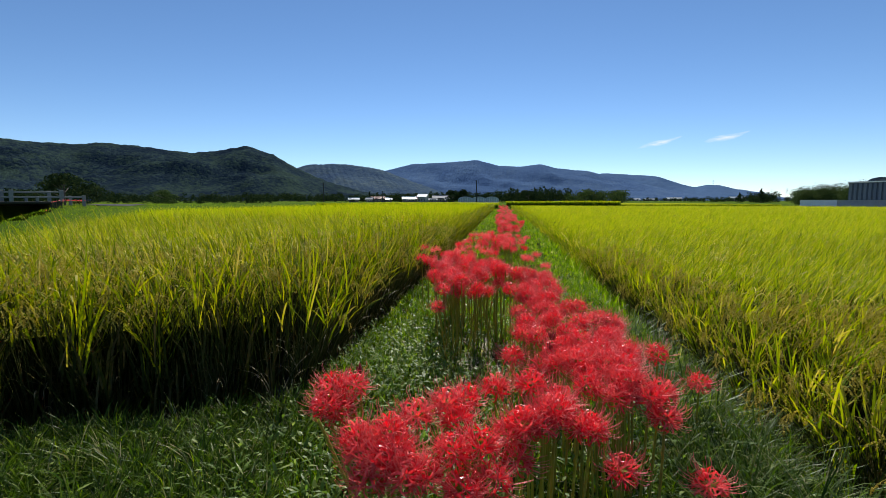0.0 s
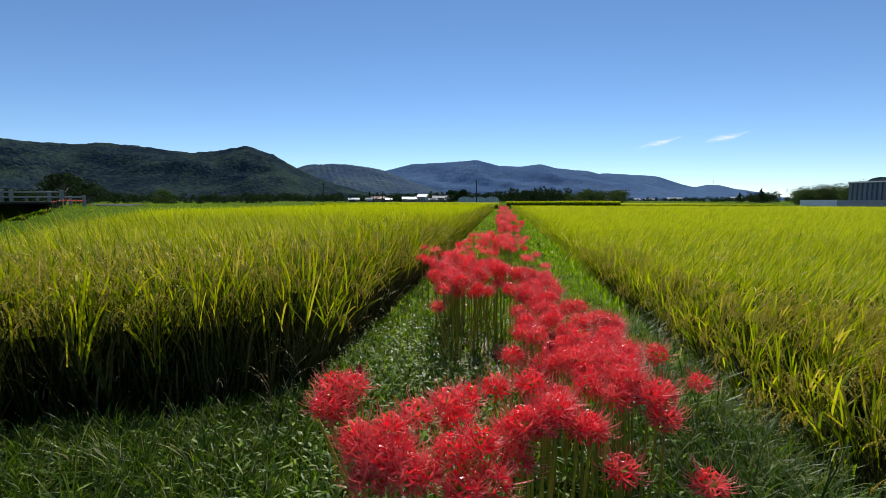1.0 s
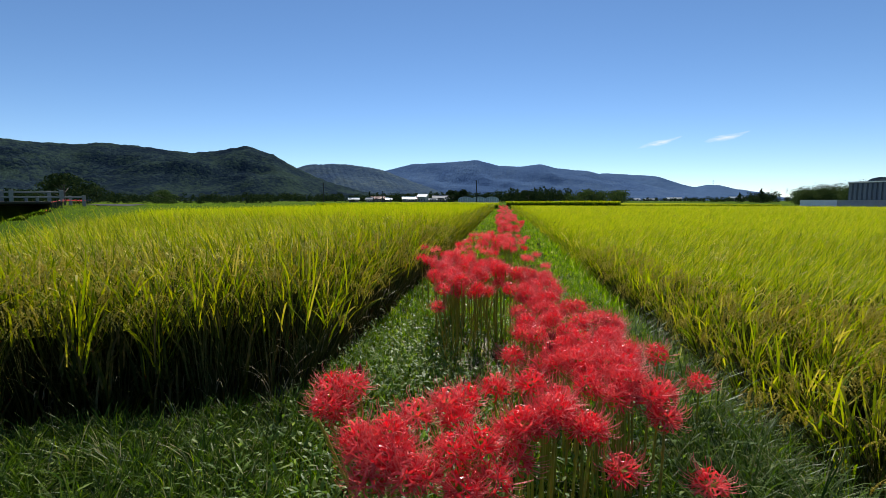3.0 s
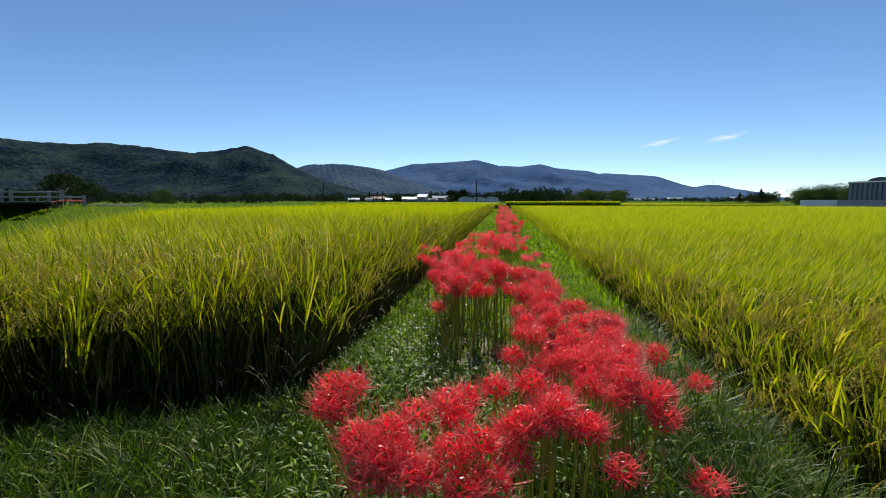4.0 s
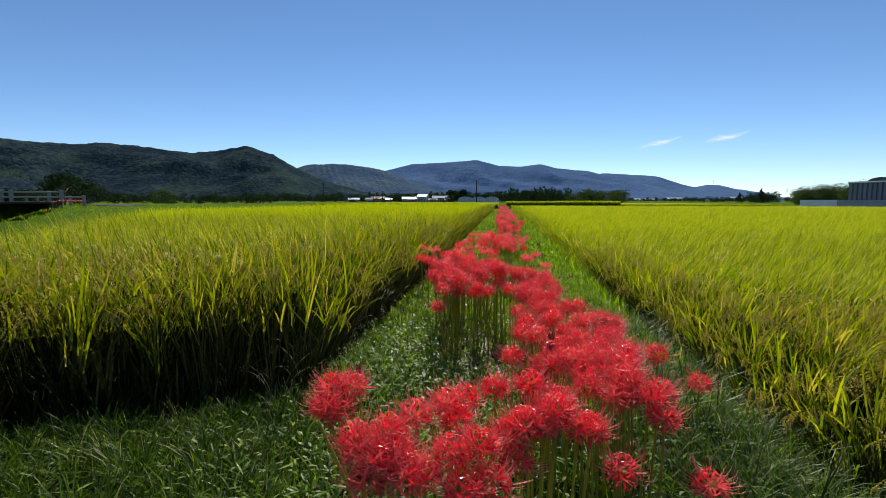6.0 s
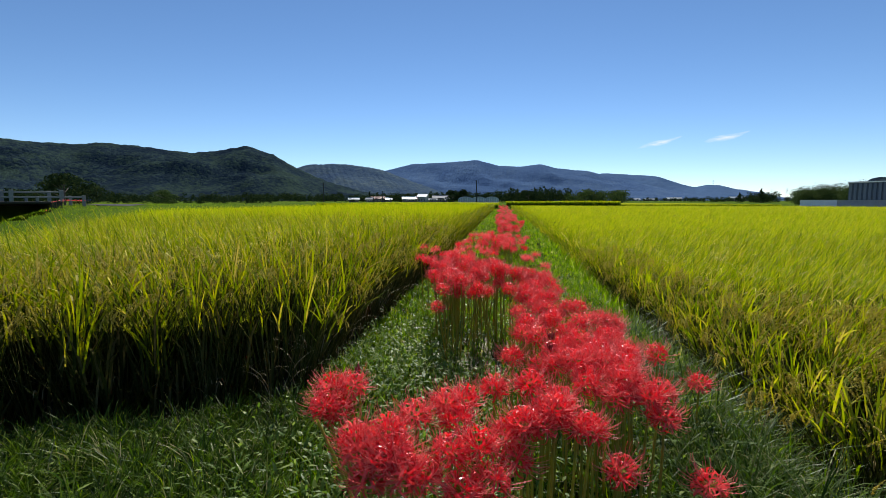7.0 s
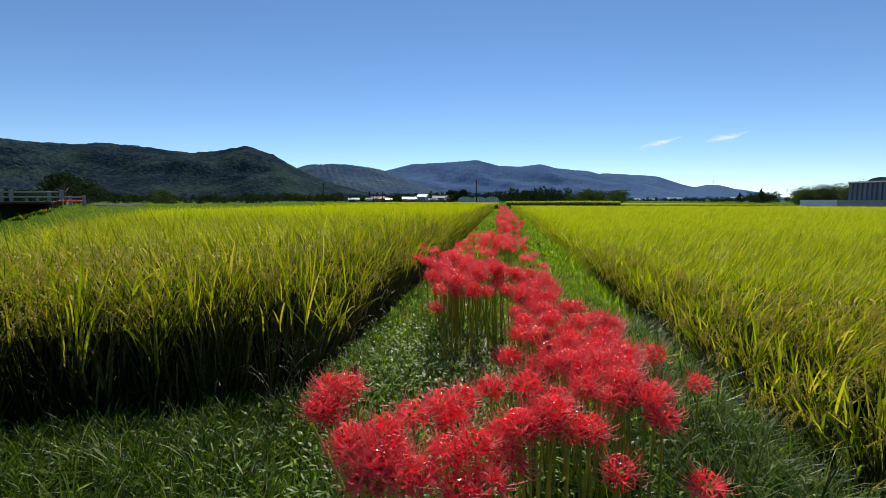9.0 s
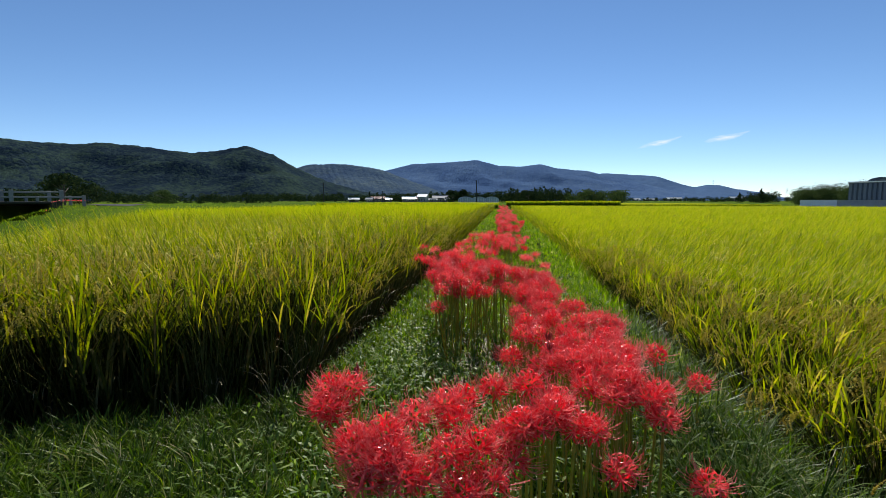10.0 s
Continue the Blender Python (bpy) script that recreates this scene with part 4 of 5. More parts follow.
def plant_lilies():
    g = np.random.default_rng(314)
    group = "red spider lilies along the levee"
    text = "red spider lily in full bloom on a bare green stalk"
    hs = (0.33, 0.39, 0.46, 0.50, 0.53, 0.57)
    protos = [(h, lily_proto(200 + 7 * i + j, h, True, text, group)) for i, h in enumerate(hs) for j in range(2 if h > 0.4 else 1)]
    fars = [(h, lily_far(300 + i, h, text, group)) for i, h in enumerate((0.46, 0.52, 0.58, 0.62))]
    used = set()

    def put(pool, x, y, h, moves, out=(0, 0), stray=1.8):
        best = sorted(pool, key=lambda q: abs(q[0] - h - 0.042) + g.uniform(0, 0.02))
        h0, src = best[0]
        z = h - h0 + 0.018
        z = min(z, float(ground_z(x, y)) - 0.005)
        m = Matrix.Translation((x, y, z)) @ Euler((radians(g.normal(0, stray) - out[1]), radians(g.normal(0, stray) + out[0]), 0)).to_matrix().to_4x4() @ Matrix.Rotation(g.uniform(0, 6.28), 4, "Z")
        if src.name in used:
            ob = copy_thing(src, m)
        else:
            used.add(src.name)
            ob = src
            ob.matrix_basis = m
        if moves:
            MOVERS.append((ob, m, "lily"))

    for k, (x, y, h) in enumerate(HEADS_FRONT + HEADS_MIDDLE + HEADS_BANK + HEADS_FAR):
        # the outermost ones lean away from the clump
        slant = (12, 9, 6, 14)[k] if k < 4 else 0
        put(protos if y < 4.2 else fars, x + h * math.sin(radians(slant)), y, h, True, (-slant, 0))
        if h > 0.45 and 1.6 < y < 4.0 and k % 2:
            put(protos, x + g.normal(0, 0.05), y + abs(g.normal(0, 0.06)), h - 0.03, True)
    for k, (x, y, h, tilt) in enumerate(((-0.43, 1.44, 0.52, (0, 0)), (0.19, 1.83, 0.54, (0, 0)), (0.17, 1.79, 0.52, (3, 0)), (-0.22, 1.07, 0.57, (-9, -24)))):
        lily_bud(x, y, h, tilt, 880 + k, "bare leaning green lily stalk without a flower" if tilt[1] else "spider lily with closed dark red buds")
    rest = []
    for cx, cy, rx, ry, n, h in CLUMPS:
        for k in range(n):
            a, r = g.uniform(0, 6.28), math.sqrt(g.uniform(0, 1))
            x, y = cx + rx * r * math.cos(a), cy + ry * r * math.sin(a)
            if cy > 15:
                rest.append((x, y, h + g.normal(-0.01, 0.05), g.uniform(0, 6.28)))
                continue
            put(protos if y < 4.2 else fars, x, y, h + g.normal(-0.01, 0.05), y < 5, (5 * r * math.cos(a), 5 * r * math.sin(a)), 4.0)
    # a few on the bank by the bridge
    for u, d, n in ((133, 50, 22), (112, 47, 8)):
        p = heading((u - 784) / FOC * 1000, 0, d)
        rest += [(p[0] + g.normal(0, 0.45), p[1] + g.normal(0, 0.4), 0.5, g.uniform(0, 6.28)) for _ in range(n)]
    # the farthest ones in one object
    bm = bmesh.new()
    for k, (x, y, h, turn) in enumerate(rest):
        h0, src = fars[k % len(fars)]
        for o, slot in zip(src.children, (2, 0)):
            tmp = o.data.copy()
            tmp.transform(Matrix.Translation((x, y, float(ground_z(x, y)) + min(0, h - h0) - 0.01)) @ Matrix.Rotation(turn, 4, "Z"))
            n0 = len(bm.faces)
            bm.from_mesh(tmp)
            if slot:
                bm.faces.ensure_lookup_table()
                for f in bm.faces[n0:]:
                    f.material_index = slot
            bpy.data.meshes.remove(tmp)
    me = bm_mesh("far_spider_lilies", bm, PETAL)
    me.materials.append(STAMEN)
    me.materials.append(STALK)
    tagged(new("far_spider_lilies", me), "far row of red spider lilies along the levee", "flowers", kind="stuff")
    for _, ob in protos + fars:
        if ob.name not in used:
            for o in list(ob.children_recursive) + [ob]:
                bpy.data.objects.remove(o)


plant_lilies()


# ---- turf and weeds on the levee ----
def levee_cover():
    g = np.random.default_rng(515)
    chunks = []
    for n, y0, y1, l0, l1, w in ((54000, 0.9, 3.2, 0.05, 0.17, 0.0029), (46000, 3.2, 9.0, 0.04, 0.13, 0.0066), (28000, 9.0, 60.0, 0.06, 0.14, 0.018)):
        y = np.exp(g.uniform(math.log(y0), math.log(y1), n))
        x = np.where(y < 2.6, g.uniform(-3.2, 1.75, n), g.uniform(-1.2, 1.75, n))
        ok = ~((x < -1.12) & (y > front_line(x) + 0.12))
        # a bare, trodden patch
        bare = np.exp(-(((x + 0.55) / 0.22) ** 2 + ((y - 1.75) / 0.30) ** 2))
        ok &= g.uniform(0, 1, n) > bare * 0.8
        # littered earth below the thick clump
        ok &= g.uniform(0, 1, n) > 0.75 * np.exp(-(((x + 0.12) / 0.34) ** 4 + ((y - 3.25) / 0.55) ** 4))
        ok &= wave_noise(x, y, 0.16, 9) > g.uniform(-2.0, 0.3, n)
        # the corner before the tall rice is left to coarser tufts
        ok &= ~((x < -0.85 + 0.12 * wave_noise(x, y, 0.3, 31)) & (y < 2.35)) | (g.uniform(0, 1, n) < 0.22)
        x, y = x[ok], y[ok]
        k = len(x)
        tall = np.where((x > 0.75) & (y < 3.4), 1.7, np.where((x < -0.75) & (y < 2.4), 1.15, 0.8))
        az = g.uniform(0, 6.28, k)
        base = np.stack([x, y, ground_z(x, y) - 0.005], 1)
        sp = arcs(base, az, g.uniform(l0, l1, k) * tall, g.uniform(0.1, 0.9, k), g.uniform(0.2, 1.6, k), 3)
        side, wd = flat_side(az + g.normal(0, 0.4, k)), g.uniform(0.7, 1.4, k) * w
        # near end of the bank: the copy of the grass painted darker as shade
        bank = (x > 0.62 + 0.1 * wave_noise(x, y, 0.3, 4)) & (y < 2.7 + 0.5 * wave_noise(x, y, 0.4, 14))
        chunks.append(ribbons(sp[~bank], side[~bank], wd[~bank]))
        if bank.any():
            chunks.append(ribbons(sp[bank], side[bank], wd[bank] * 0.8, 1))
    # coarse tufts with dark gaps between them
    k = 1500
    cx, cy = g.uniform(-3.0, -0.78, k), np.exp(g.uniform(math.log(1.05), math.log(2.4), k))
    ok = (cy < front_line(cx) + 0.1) & (wave_noise(cx, cy, 0.12, 33) > g.uniform(-1.2, 0.5, k))
    cx, cy = cx[ok], cy[ok]
    per = 24
    az = g.uniform(0, 6.28, len(cx) * per)
    x, y = np.repeat(cx, per) + 0.025 * np.cos(az), np.repeat(cy, per) + 0.025 * np.sin(az)
    sp = arcs(np.stack([x, y, ground_z(x, y) - 0.005], 1), az + g.normal(0, 0.5, len(x)), np.repeat(g.uniform(0.08, 0.22, len(cx)), per) * g.uniform(0.5, 1.1, len(x)), g.uniform(0.05, 0.6, len(x)), g.uniform(0.5, 1.9, len(x)), 5)
    # these tufts take the darker grass too, for the shade before the rice
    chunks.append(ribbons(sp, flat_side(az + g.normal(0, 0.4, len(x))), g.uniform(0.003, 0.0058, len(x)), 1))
    # scattered longer, glossier blades
    k = 3200
    y = np.exp(g.uniform(math.log(1.2), math.log(7), k))
    x = np.where(y < 2.6, g.uniform(-3.0, 1.0, k), g.uniform(-1.0, 1.0, k))
    ok = ~((x < -1.0) & (y > front_line(x) + 0.1))
    x, y = x[ok], y[ok]
    k = len(x)
    az = g.uniform(0, 6.28, k)
    sp = arcs(np.stack([x, y, ground_z(x, y) - 0.005], 1), az, g.uniform(0.09, 0.2, k), g.uniform(0.1, 0.7, k), g.uniform(0.6, 2.0, k), 6)
    chunks.append(ribbons(sp, flat_side(az + g.normal(0, 0.3, k)), g.uniform(0.004, 0.0075, k), 2))
    # tufts along the foot of the low rice
    k = 5200
    y = np.exp(g.uniform(math.log(1.4), math.log(30), k))
    x = g.uniform(1.12, 1.5, k)
    az = g.uniform(0, 6.28, k)
    sp = arcs(np.stack([x, y, ground_z(x, y) - 0.01], 1), az, g.uniform(0.14, 0.34, k), g.uniform(0.05, 0.5, k), g.uniform(0.3, 1.4, k), 4)
    chunks.append(ribbons(sp, flat_side(az + g.normal(0, 0.3, k)), 0.0045 * np.clip(y / 4, 1, 5), 0))
    # long arching blades on the far bank of the levee
    k = 3200
    y = np.exp(g.uniform(math.log(1.2), math.log(4), k))
    x = g.uniform(0.6, 1.5, k)
    az = g.uniform(0, 6.28, k)
    sp = arcs(np.stack([x, y, ground_z(x, y)], 1), az, g.uniform(0.18, 0.40, k), g.uniform(0.1, 0.8, k), g.uniform(0.7, 1.9, k), 6)
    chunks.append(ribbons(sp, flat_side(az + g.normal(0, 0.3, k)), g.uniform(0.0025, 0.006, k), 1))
    # dry straws lying about, most of them below the thick clump
    k = 1300
    x = np.where(np.arange(k) < 650, g.normal(-0.10, 0.22, k), g.uniform(-0.95, 1.3, k))
    y = np.where(np.arange(k) < 650, g.normal(3.2, 0.45, k), np.exp(g.uniform(math.log(1.3), math.log(6), k)))
    az = g.uniform(0, 6.28, k)
    sp = arcs(np.stack([x, y, ground_z(x, y) + g.uniform(0.004, 0.03, k)], 1), az, g.uniform(0.05, 0.22, k), g.uniform(1.25, 1.6, k), g.uniform(-0.1, 0.25, k), 4)
    chunks.append(ribbons(sp, flat_side(az), g.uniform(0.002, 0.0045, k), 3))
    tagged(new("levee_grass", mesh_of("levee_grass", chunks, [GRASS, SHADED_GRASS, LONG_GRASS, DRY_LEAF])), "short green grass covering the levee", "grass", kind="stuff")
    # low broad-leaved weeds
    k = 40000
    y = np.exp(g.uniform(math.log(1.2), math.log(5.5), k))
    x = np.where(y < 2.4, g.uniform(-2.8, 1.4, k), g.uniform(-1.0, 1.4, k))
    d = np.exp(-(((x + 0.5) / 0.45) ** 2 + ((y - 2.7) / 1.2) ** 2)) * (1 - 0.9 * np.exp(-(((x + 0.12) / 0.34) ** 4 + ((y - 3.25) / 0.55) ** 4))) + 0.30 * np.exp(-(((x + 0.1) / 0.4) ** 2 + ((y - 1.9) / 0.4) ** 2)) + 0.35 * np.exp(-(((x - 0.7) / 0.5) ** 2 + ((y - 1.7) / 0.6) ** 2)) + 0.025
    ok = (d > g.uniform(0, 1, k)) & ~((x < -1.05) & (y > front_line(x)))
    x, y = x[ok], y[ok]
    k = len(x)
    lift = g.uniform(0.0, 1.0, k) ** 0.7 * 0.13
    az = g.uniform(0, 6.28, k)
    sp = arcs(np.stack([x, y, ground_z(x, y) + lift], 1), az, g.uniform(0.022, 0.055, k), g.uniform(0.35, 1.5, k), g.uniform(0.1, 1.0, k), 4)
    c = [ribbons(sp, flat_side(az + g.normal(0, 0.35, k)), g.uniform(0.007, 0.015, k), profile=np.array([0.25, 1.0, 0.7, 0.0]))]
    q = k // 4
    st = np.stack([np.stack([x[:q], y[:q], ground_z(x[:q], y[:q]) - 0.005], 1), sp[:q, 0]], 1)
    c.append(tubes(st, np.full((q, 2), 0.0011), 3))
    tagged(new("levee_weeds", mesh_of("levee_weeds", c, WEED)), "low broad-leaved weeds among the grass", "weeds", kind="stuff")


levee_cover()


# ---- things in the distance ----
def put_far(u, v, dist):
    """A place at that distance, by bearing u and height v on the scale of the crests."""
    return heading((u - 784) / FOC * 1000, (355 - v) / FOC * 1000, dist)


def crown_chunk(c, r, n, size, g, slot=0):
    p = g.normal(size=(n, 3))
    p /= np.linalg.norm(p, axis=1, keepdims=True)
    p *= g.uniform(0.55, 1.05, (n, 1)) ** 0.5
    return cards(np.asarray(c) + p * np.asarray(r), p + g.normal(0, 0.5, (n, 3)), g.uniform(0.6, 1.3, n) * size, slot)


def tree(x, y, z, height, width, seed, mat, label, conifer=False):
    g = np.random.default_rng(seed)
    top = tagged(new("tree"), label, "tree")
    top.matrix_basis = pose(x, y, z)
    sp = [np.stack([np.zeros(5), np.zeros(5), np.linspace(0, height * 0.75, 5)], 1)]
    rad = [np.linspace(height * 0.035, height * 0.012, 5)]
    for k in range(6):
        a, z0 = g.uniform(0, 6.28), height * g.uniform(0.2, 0.6)
        t = np.linspace(0, 1, 5)
        sp.append(np.stack([t * math.cos(a) * width * 0.24, t * math.sin(a) * width * 0.24, z0 + t * height * 0.22], 1))
        rad.append(np.linspace(height * 0.016, height * 0.004, 5))
    part("trunk", mesh_of("trunk", [tubes(np.stack(sp), np.stack(rad), 5)], BARK, smooth=True), top)
    ch = []
    for k in range(16 if not conifer else 9):
        if conifer:
            f = k / 8
            c, r = (g.normal(0, width * 0.05), g.normal(0, width * 0.05), height * (0.12 + 0.82 * f)), (width * 0.5 * (1.05 - f), width * 0.5 * (1.05 - f), height * 0.09)
        else:
            a, q, h = g.uniform(0, 6.28), math.sqrt(g.uniform(0, 1)), g.uniform(0.18, 0.84)
            w = width * 0.5 * math.sin(math.pi * min(0.95, h + 0.12)) ** 0.6
            c, r = (q * w * math.cos(a), q * w * math.sin(a), h * height), np.array([0.21, 0.21, 0.15]) * width * g.uniform(0.7, 1.2)
            r[2] = min(r[2], height * 0.14)
        ch.append(crown_chunk(c, r, 130, height * 0.045, g))
    part("crown", mesh_of("crown", ch, mat), top)
    return top


def house(x, y, z, turn, w, d, h, roof, wall, label):
    top = tagged(new("house"), label, "house", "houses of the far village")
    top.matrix_basis = pose(x, y, z, 0, 0, turn)
    bm = bmesh.new()
    box_bm(bm, -w / 2, w / 2, -d / 2, d / 2, 0, h)
    part("wall", bm_mesh("wall", bm, wall), top)
    e, t, rise = 0.6, 0.25, d * 0.26
    v = [(-w / 2 - e, -d / 2 - e, h - 0.1), (w / 2 + e, -d / 2 - e, h - 0.1), (w / 2 + e, 0, h + rise), (-w / 2 - e, 0, h + rise), (-w / 2 - e, d / 2 + e, h - 0.1), (w / 2 + e, d / 2 + e, h - 0.1)]
    v += [(a, b, c + t) for a, b, c in v]
    f = [[0, 3, 2, 1], [3, 4, 5, 2], [6, 7, 8, 9], [9, 8, 11, 10], [0, 1, 7, 6], [4, 10, 11, 5], [0, 6, 9, 3], [3, 9, 10, 4], [1, 2, 8, 7], [2, 5, 11, 8]]
    rf = part("roof", mesh_of("roof", [(v, [np.array(f)], 0)], roof), top)
    part("ridge_cap", box_mesh("ridge_cap", roof, -w / 2 - e, w / 2 + e, -0.2, 0.2, h + rise + t - 0.05, h + rise + t + 0.2, bevel=0.05), rf)
    g = [(-w * 0.3, 0.9), (0.0, 0.9), (w * 0.3, 0.9)]
    for a, b in g:
        win = part("window", box_mesh("window", DARK_GLASS, a - 0.7, a + 0.7, -d / 2 - 0.03, -d / 2 + 0.05, b, b + 1.3), top, "dark window pane")
        part("frame", box_mesh("frame", WHITE_PAINT, a - 0.78, a + 0.78, -d / 2 - 0.025, -d / 2 - 0.005, b - 0.08, b + 1.38), win)
    # gable ends
    for a in (-w / 2, w / 2 - 0.15):
        gv = [(a + o, b, c) for o in (0, 0.15) for b, c in ((-d / 2, h), (d / 2, h), (0, h + rise))]
        part("gable", mesh_of("gable", [(gv, [np.array([[0, 2, 1], [3, 4, 5]]), np.array([[0, 3, 5, 2], [1, 2, 5, 4], [0, 1, 4, 3]])], 0)], wall), top)
    return top


def village():
    for u, dist, w, d, h, turn, roof, wall, text in (
            (627, 400, 8, 5, 1.9, 10, ROOF_METAL, WALL_DIM, "low house with a pale roof among trees"),
            (655, 395, 5, 5, 2.0, -8, ROOF_TILE, WALL_DIM, "small dark house with a grey tiled roof"),
            (670, 402, 10, 7, 2.6, 5, ROOF_RED, WALL_DIM, "house with dark walls and a reddish roof"),
            (687, 402, 5, 5, 2.0, 20, ROOF_METAL, WALL_DIM, "small house with a gleaming roof"),
            (724, 390, 10, 7, 2.2, 10, ROOF_METAL, WALL_DIM, "low house with a bright metal roof"),
            (739, 410, 6, 6, 2.2, -20, ROOF_RED, WALL_DIM, "small house with a reddish roof"),
            (749, 395, 7.0, 9, 4.0, -12, ROOF_METAL, PLASTER, "two-storey house with a bright roof"),
            (779, 402, 12, 7, 3.2, 4, ROOF_TILE, WALL_DIM, "dark farmhouse with a grey tiled roof"),
            (766, 385, 6, 5, 1.5, 4, ROOF_TILE, WALL_DIM, "low dark outbuilding with a grey tiled roof"),
            (790, 385, 4, 4, 1.7, 30, ROOF_TILE, WALL_DIM, "small shed with a grey tiled roof"),
            (1125, 900, 10, 8, 2.6, 0, ROOF_METAL, PLASTER, "small low building with a pale roof"),
            (1148, 900, 18, 8, 2.4, 0, ROOF_METAL, WALL_DIM, "long low building with a pale roof"),
            (1190, 820, 22, 9, 3.4, 0, ROOF_METAL, WALL_DIM, "long dark building with a pale roof"),
            (1302, 900, 24, 9, 4.6, 0, ROOF_METAL, WALL_DIM, "hall with a pale flat-pitched roof")):
        p = put_far(u, 356, dist)
        house(p[0], p[1], -0.25, turn + 7, w, d, h, roof, wall, text)


village()


for n, (u, dist, h, w, slim) in enumerate(((793, 425, 9, 8, False), (803, 430, 10, 9, False), (815, 432, 9, 8, False), (722, 430, 8, 6, False), (655, 440, 9, 5, True), (884, 430, 7, 6, False), (903, 425, 8, 8, False), (914, 430, 11, 8, True), (926, 428, 10, 9, False), (937, 425, 11, 9, False), (946, 430, 12, 8, True), (957, 430, 10, 9, False))):
    p = put_far(u, 356, dist)
    tree(p[0], p[1], -0.3, h, w, 700 + n, FOREST_TREE, "dark pointed conifer beyond the far paddies" if slim else "dark leafy tree beyond the far paddies", conifer=slim)


def greenhouse(u, dist):
    """An arched greenhouse, end on: white frame bars over dim panes."""
    p = put_far(u, 356, dist)
    top = tagged(new("greenhouse"), "glazed greenhouse with white frame in a row", "greenhouse", "greenhouses in a row")
    top.matrix_basis = pose(p[0], p[1], -0.25, 0, 0, 2)
    W, D, H, R = 5.8, 16.0, 1.3, 1.45
    arch = [(W / 2 * math.cos(a), H + R * math.sin(a)) for a in np.linspace(0, math.pi, 13)]
    prof = [(W / 2, 0.0)] + arch + [(-W / 2, 0.0)]
    n = len(prof)
    v = [(x, 0.0, z) for x, z in prof] + [(x, D, z) for x, z in prof]
    part("glazing", mesh_of("glazing", [(v, [np.array([list(range(n)), list(range(2 * n - 1, n - 1, -1))])], 0)], GLASS_DIM), top)
    out = [(x * 1.06, z + 0.18 if z else 0.0) for x, z in prof]
    v = [(x, y, z) for y in (-0.25, D + 0.25) for line in (prof, out) for x, z in line]
    i = np.arange(n - 1)
    q = np.concatenate([np.stack([i + a, i + a + 1, i + b + 1, i + b], 1) for a, b in ((n, 3 * n), (0, 2 * n), (0, n), (2 * n, 3 * n))])
    part("roof_sheet", mesh_of("roof_sheet", [(v, [q], 0)], ROOF_METAL, smooth=True), top, "milky white arched roof sheet")
    for x in (-2.0, -1.0, 0.0, 1.0, 2.0):
        z = H + R * math.sqrt(1 - (2 * x / W) ** 2)
        part("frame_bar", box_mesh("frame_bar", WHITE_PAINT, x - 0.09, x + 0.09, -0.08, -0.01, 0, z), top)
    for z in (0.5, H + 0.2):
        part("frame_bar", box_mesh("frame_bar", WHITE_PAINT, -W / 2 * 0.98, W / 2 * 0.98, -0.10, -0.085, z - 0.07, z + 0.07), top)


for u in (823, 847, 870):
    greenhouse(u, 212)


def woods():
    """Far belts of trees, each stretch one object."""
    g = np.random.default_rng(808)
    for name, u0, u1, dist, lo, hi, n, mat, text in (
            ("far_woods", 165, 480, 210, 2.4, 4.6, 46, FOREST_TREE, "dark belt of trees below the hills"),
            ("far_woods", 470, 720, 430, 4.0, 8.0, 60, FOREST_TREE, "dark belt of trees behind the village"),
            ("far_woods", 690, 890, 440, 4.5, 9.5, 60, FOREST_TREE, "dark trees behind the farmhouses"),
            ("far_woods", 880, 1010, 300, 3.8, 9.6, 28, FOREST_TREE, "dark trees behind the sheds"),
            ("far_woods", 1004, 1104, 260, 4.4, 7.0, 26, BAMBOO_LEAF, "bushy green grove at the field's end"),
            ("far_woods", 1090, 1420, 640, 2.4, 5.6, 60, FOREST_TREE, "low far trees along the plain"),
            ("far_woods", 1318, 1372, 330, 3.0, 6.4, 16, FOREST_TREE, "dark clump of trees on the plain"),
            ("far_woods", 1210, 1300, 420, 2.4, 4.6, 16, FOREST_TREE, "low dark trees on the plain"),
            ("bamboo_grove", 1408, 1500, 165, 4.4, 6.0, 40, BAMBOO_LEAF, "feathery bamboo grove beside the warehouse"),
            ("far_woods", -120, 120, 190, 3.0, 5.0, 40, FOREST_TREE, "dark trees beyond the bridge")):
        ch = []
        for k in range(n * 2):
            u = g.uniform(u0, u1)
            d = dist * g.uniform(0.92, 1.12)
            p = put_far(u, 356, d)
            h = g.uniform(lo, hi)
            if name == "bamboo_grove":
                h *= 0.75 + 0.35 * (u - u0) / (u1 - u0)
            for q in range(5):
                c = p + np.array([g.normal(0, h * 0.28), g.normal(0, h * 0.28), 0])
                zz = g.uniform(0.2, 0.82) * h
                rr = h * g.uniform(0.2, 0.32)
                ch.append(crown_chunk((c[0], c[1], zz - 0.2), (rr, rr, min(rr, h - zz)), 76 if name == "bamboo_grove" else 34, dist * 0.0010 if name == "bamboo_grove" else h * 0.075, g))
        tagged(new(name, mesh_of(name, ch, mat)), text, "trees", kind="stuff")


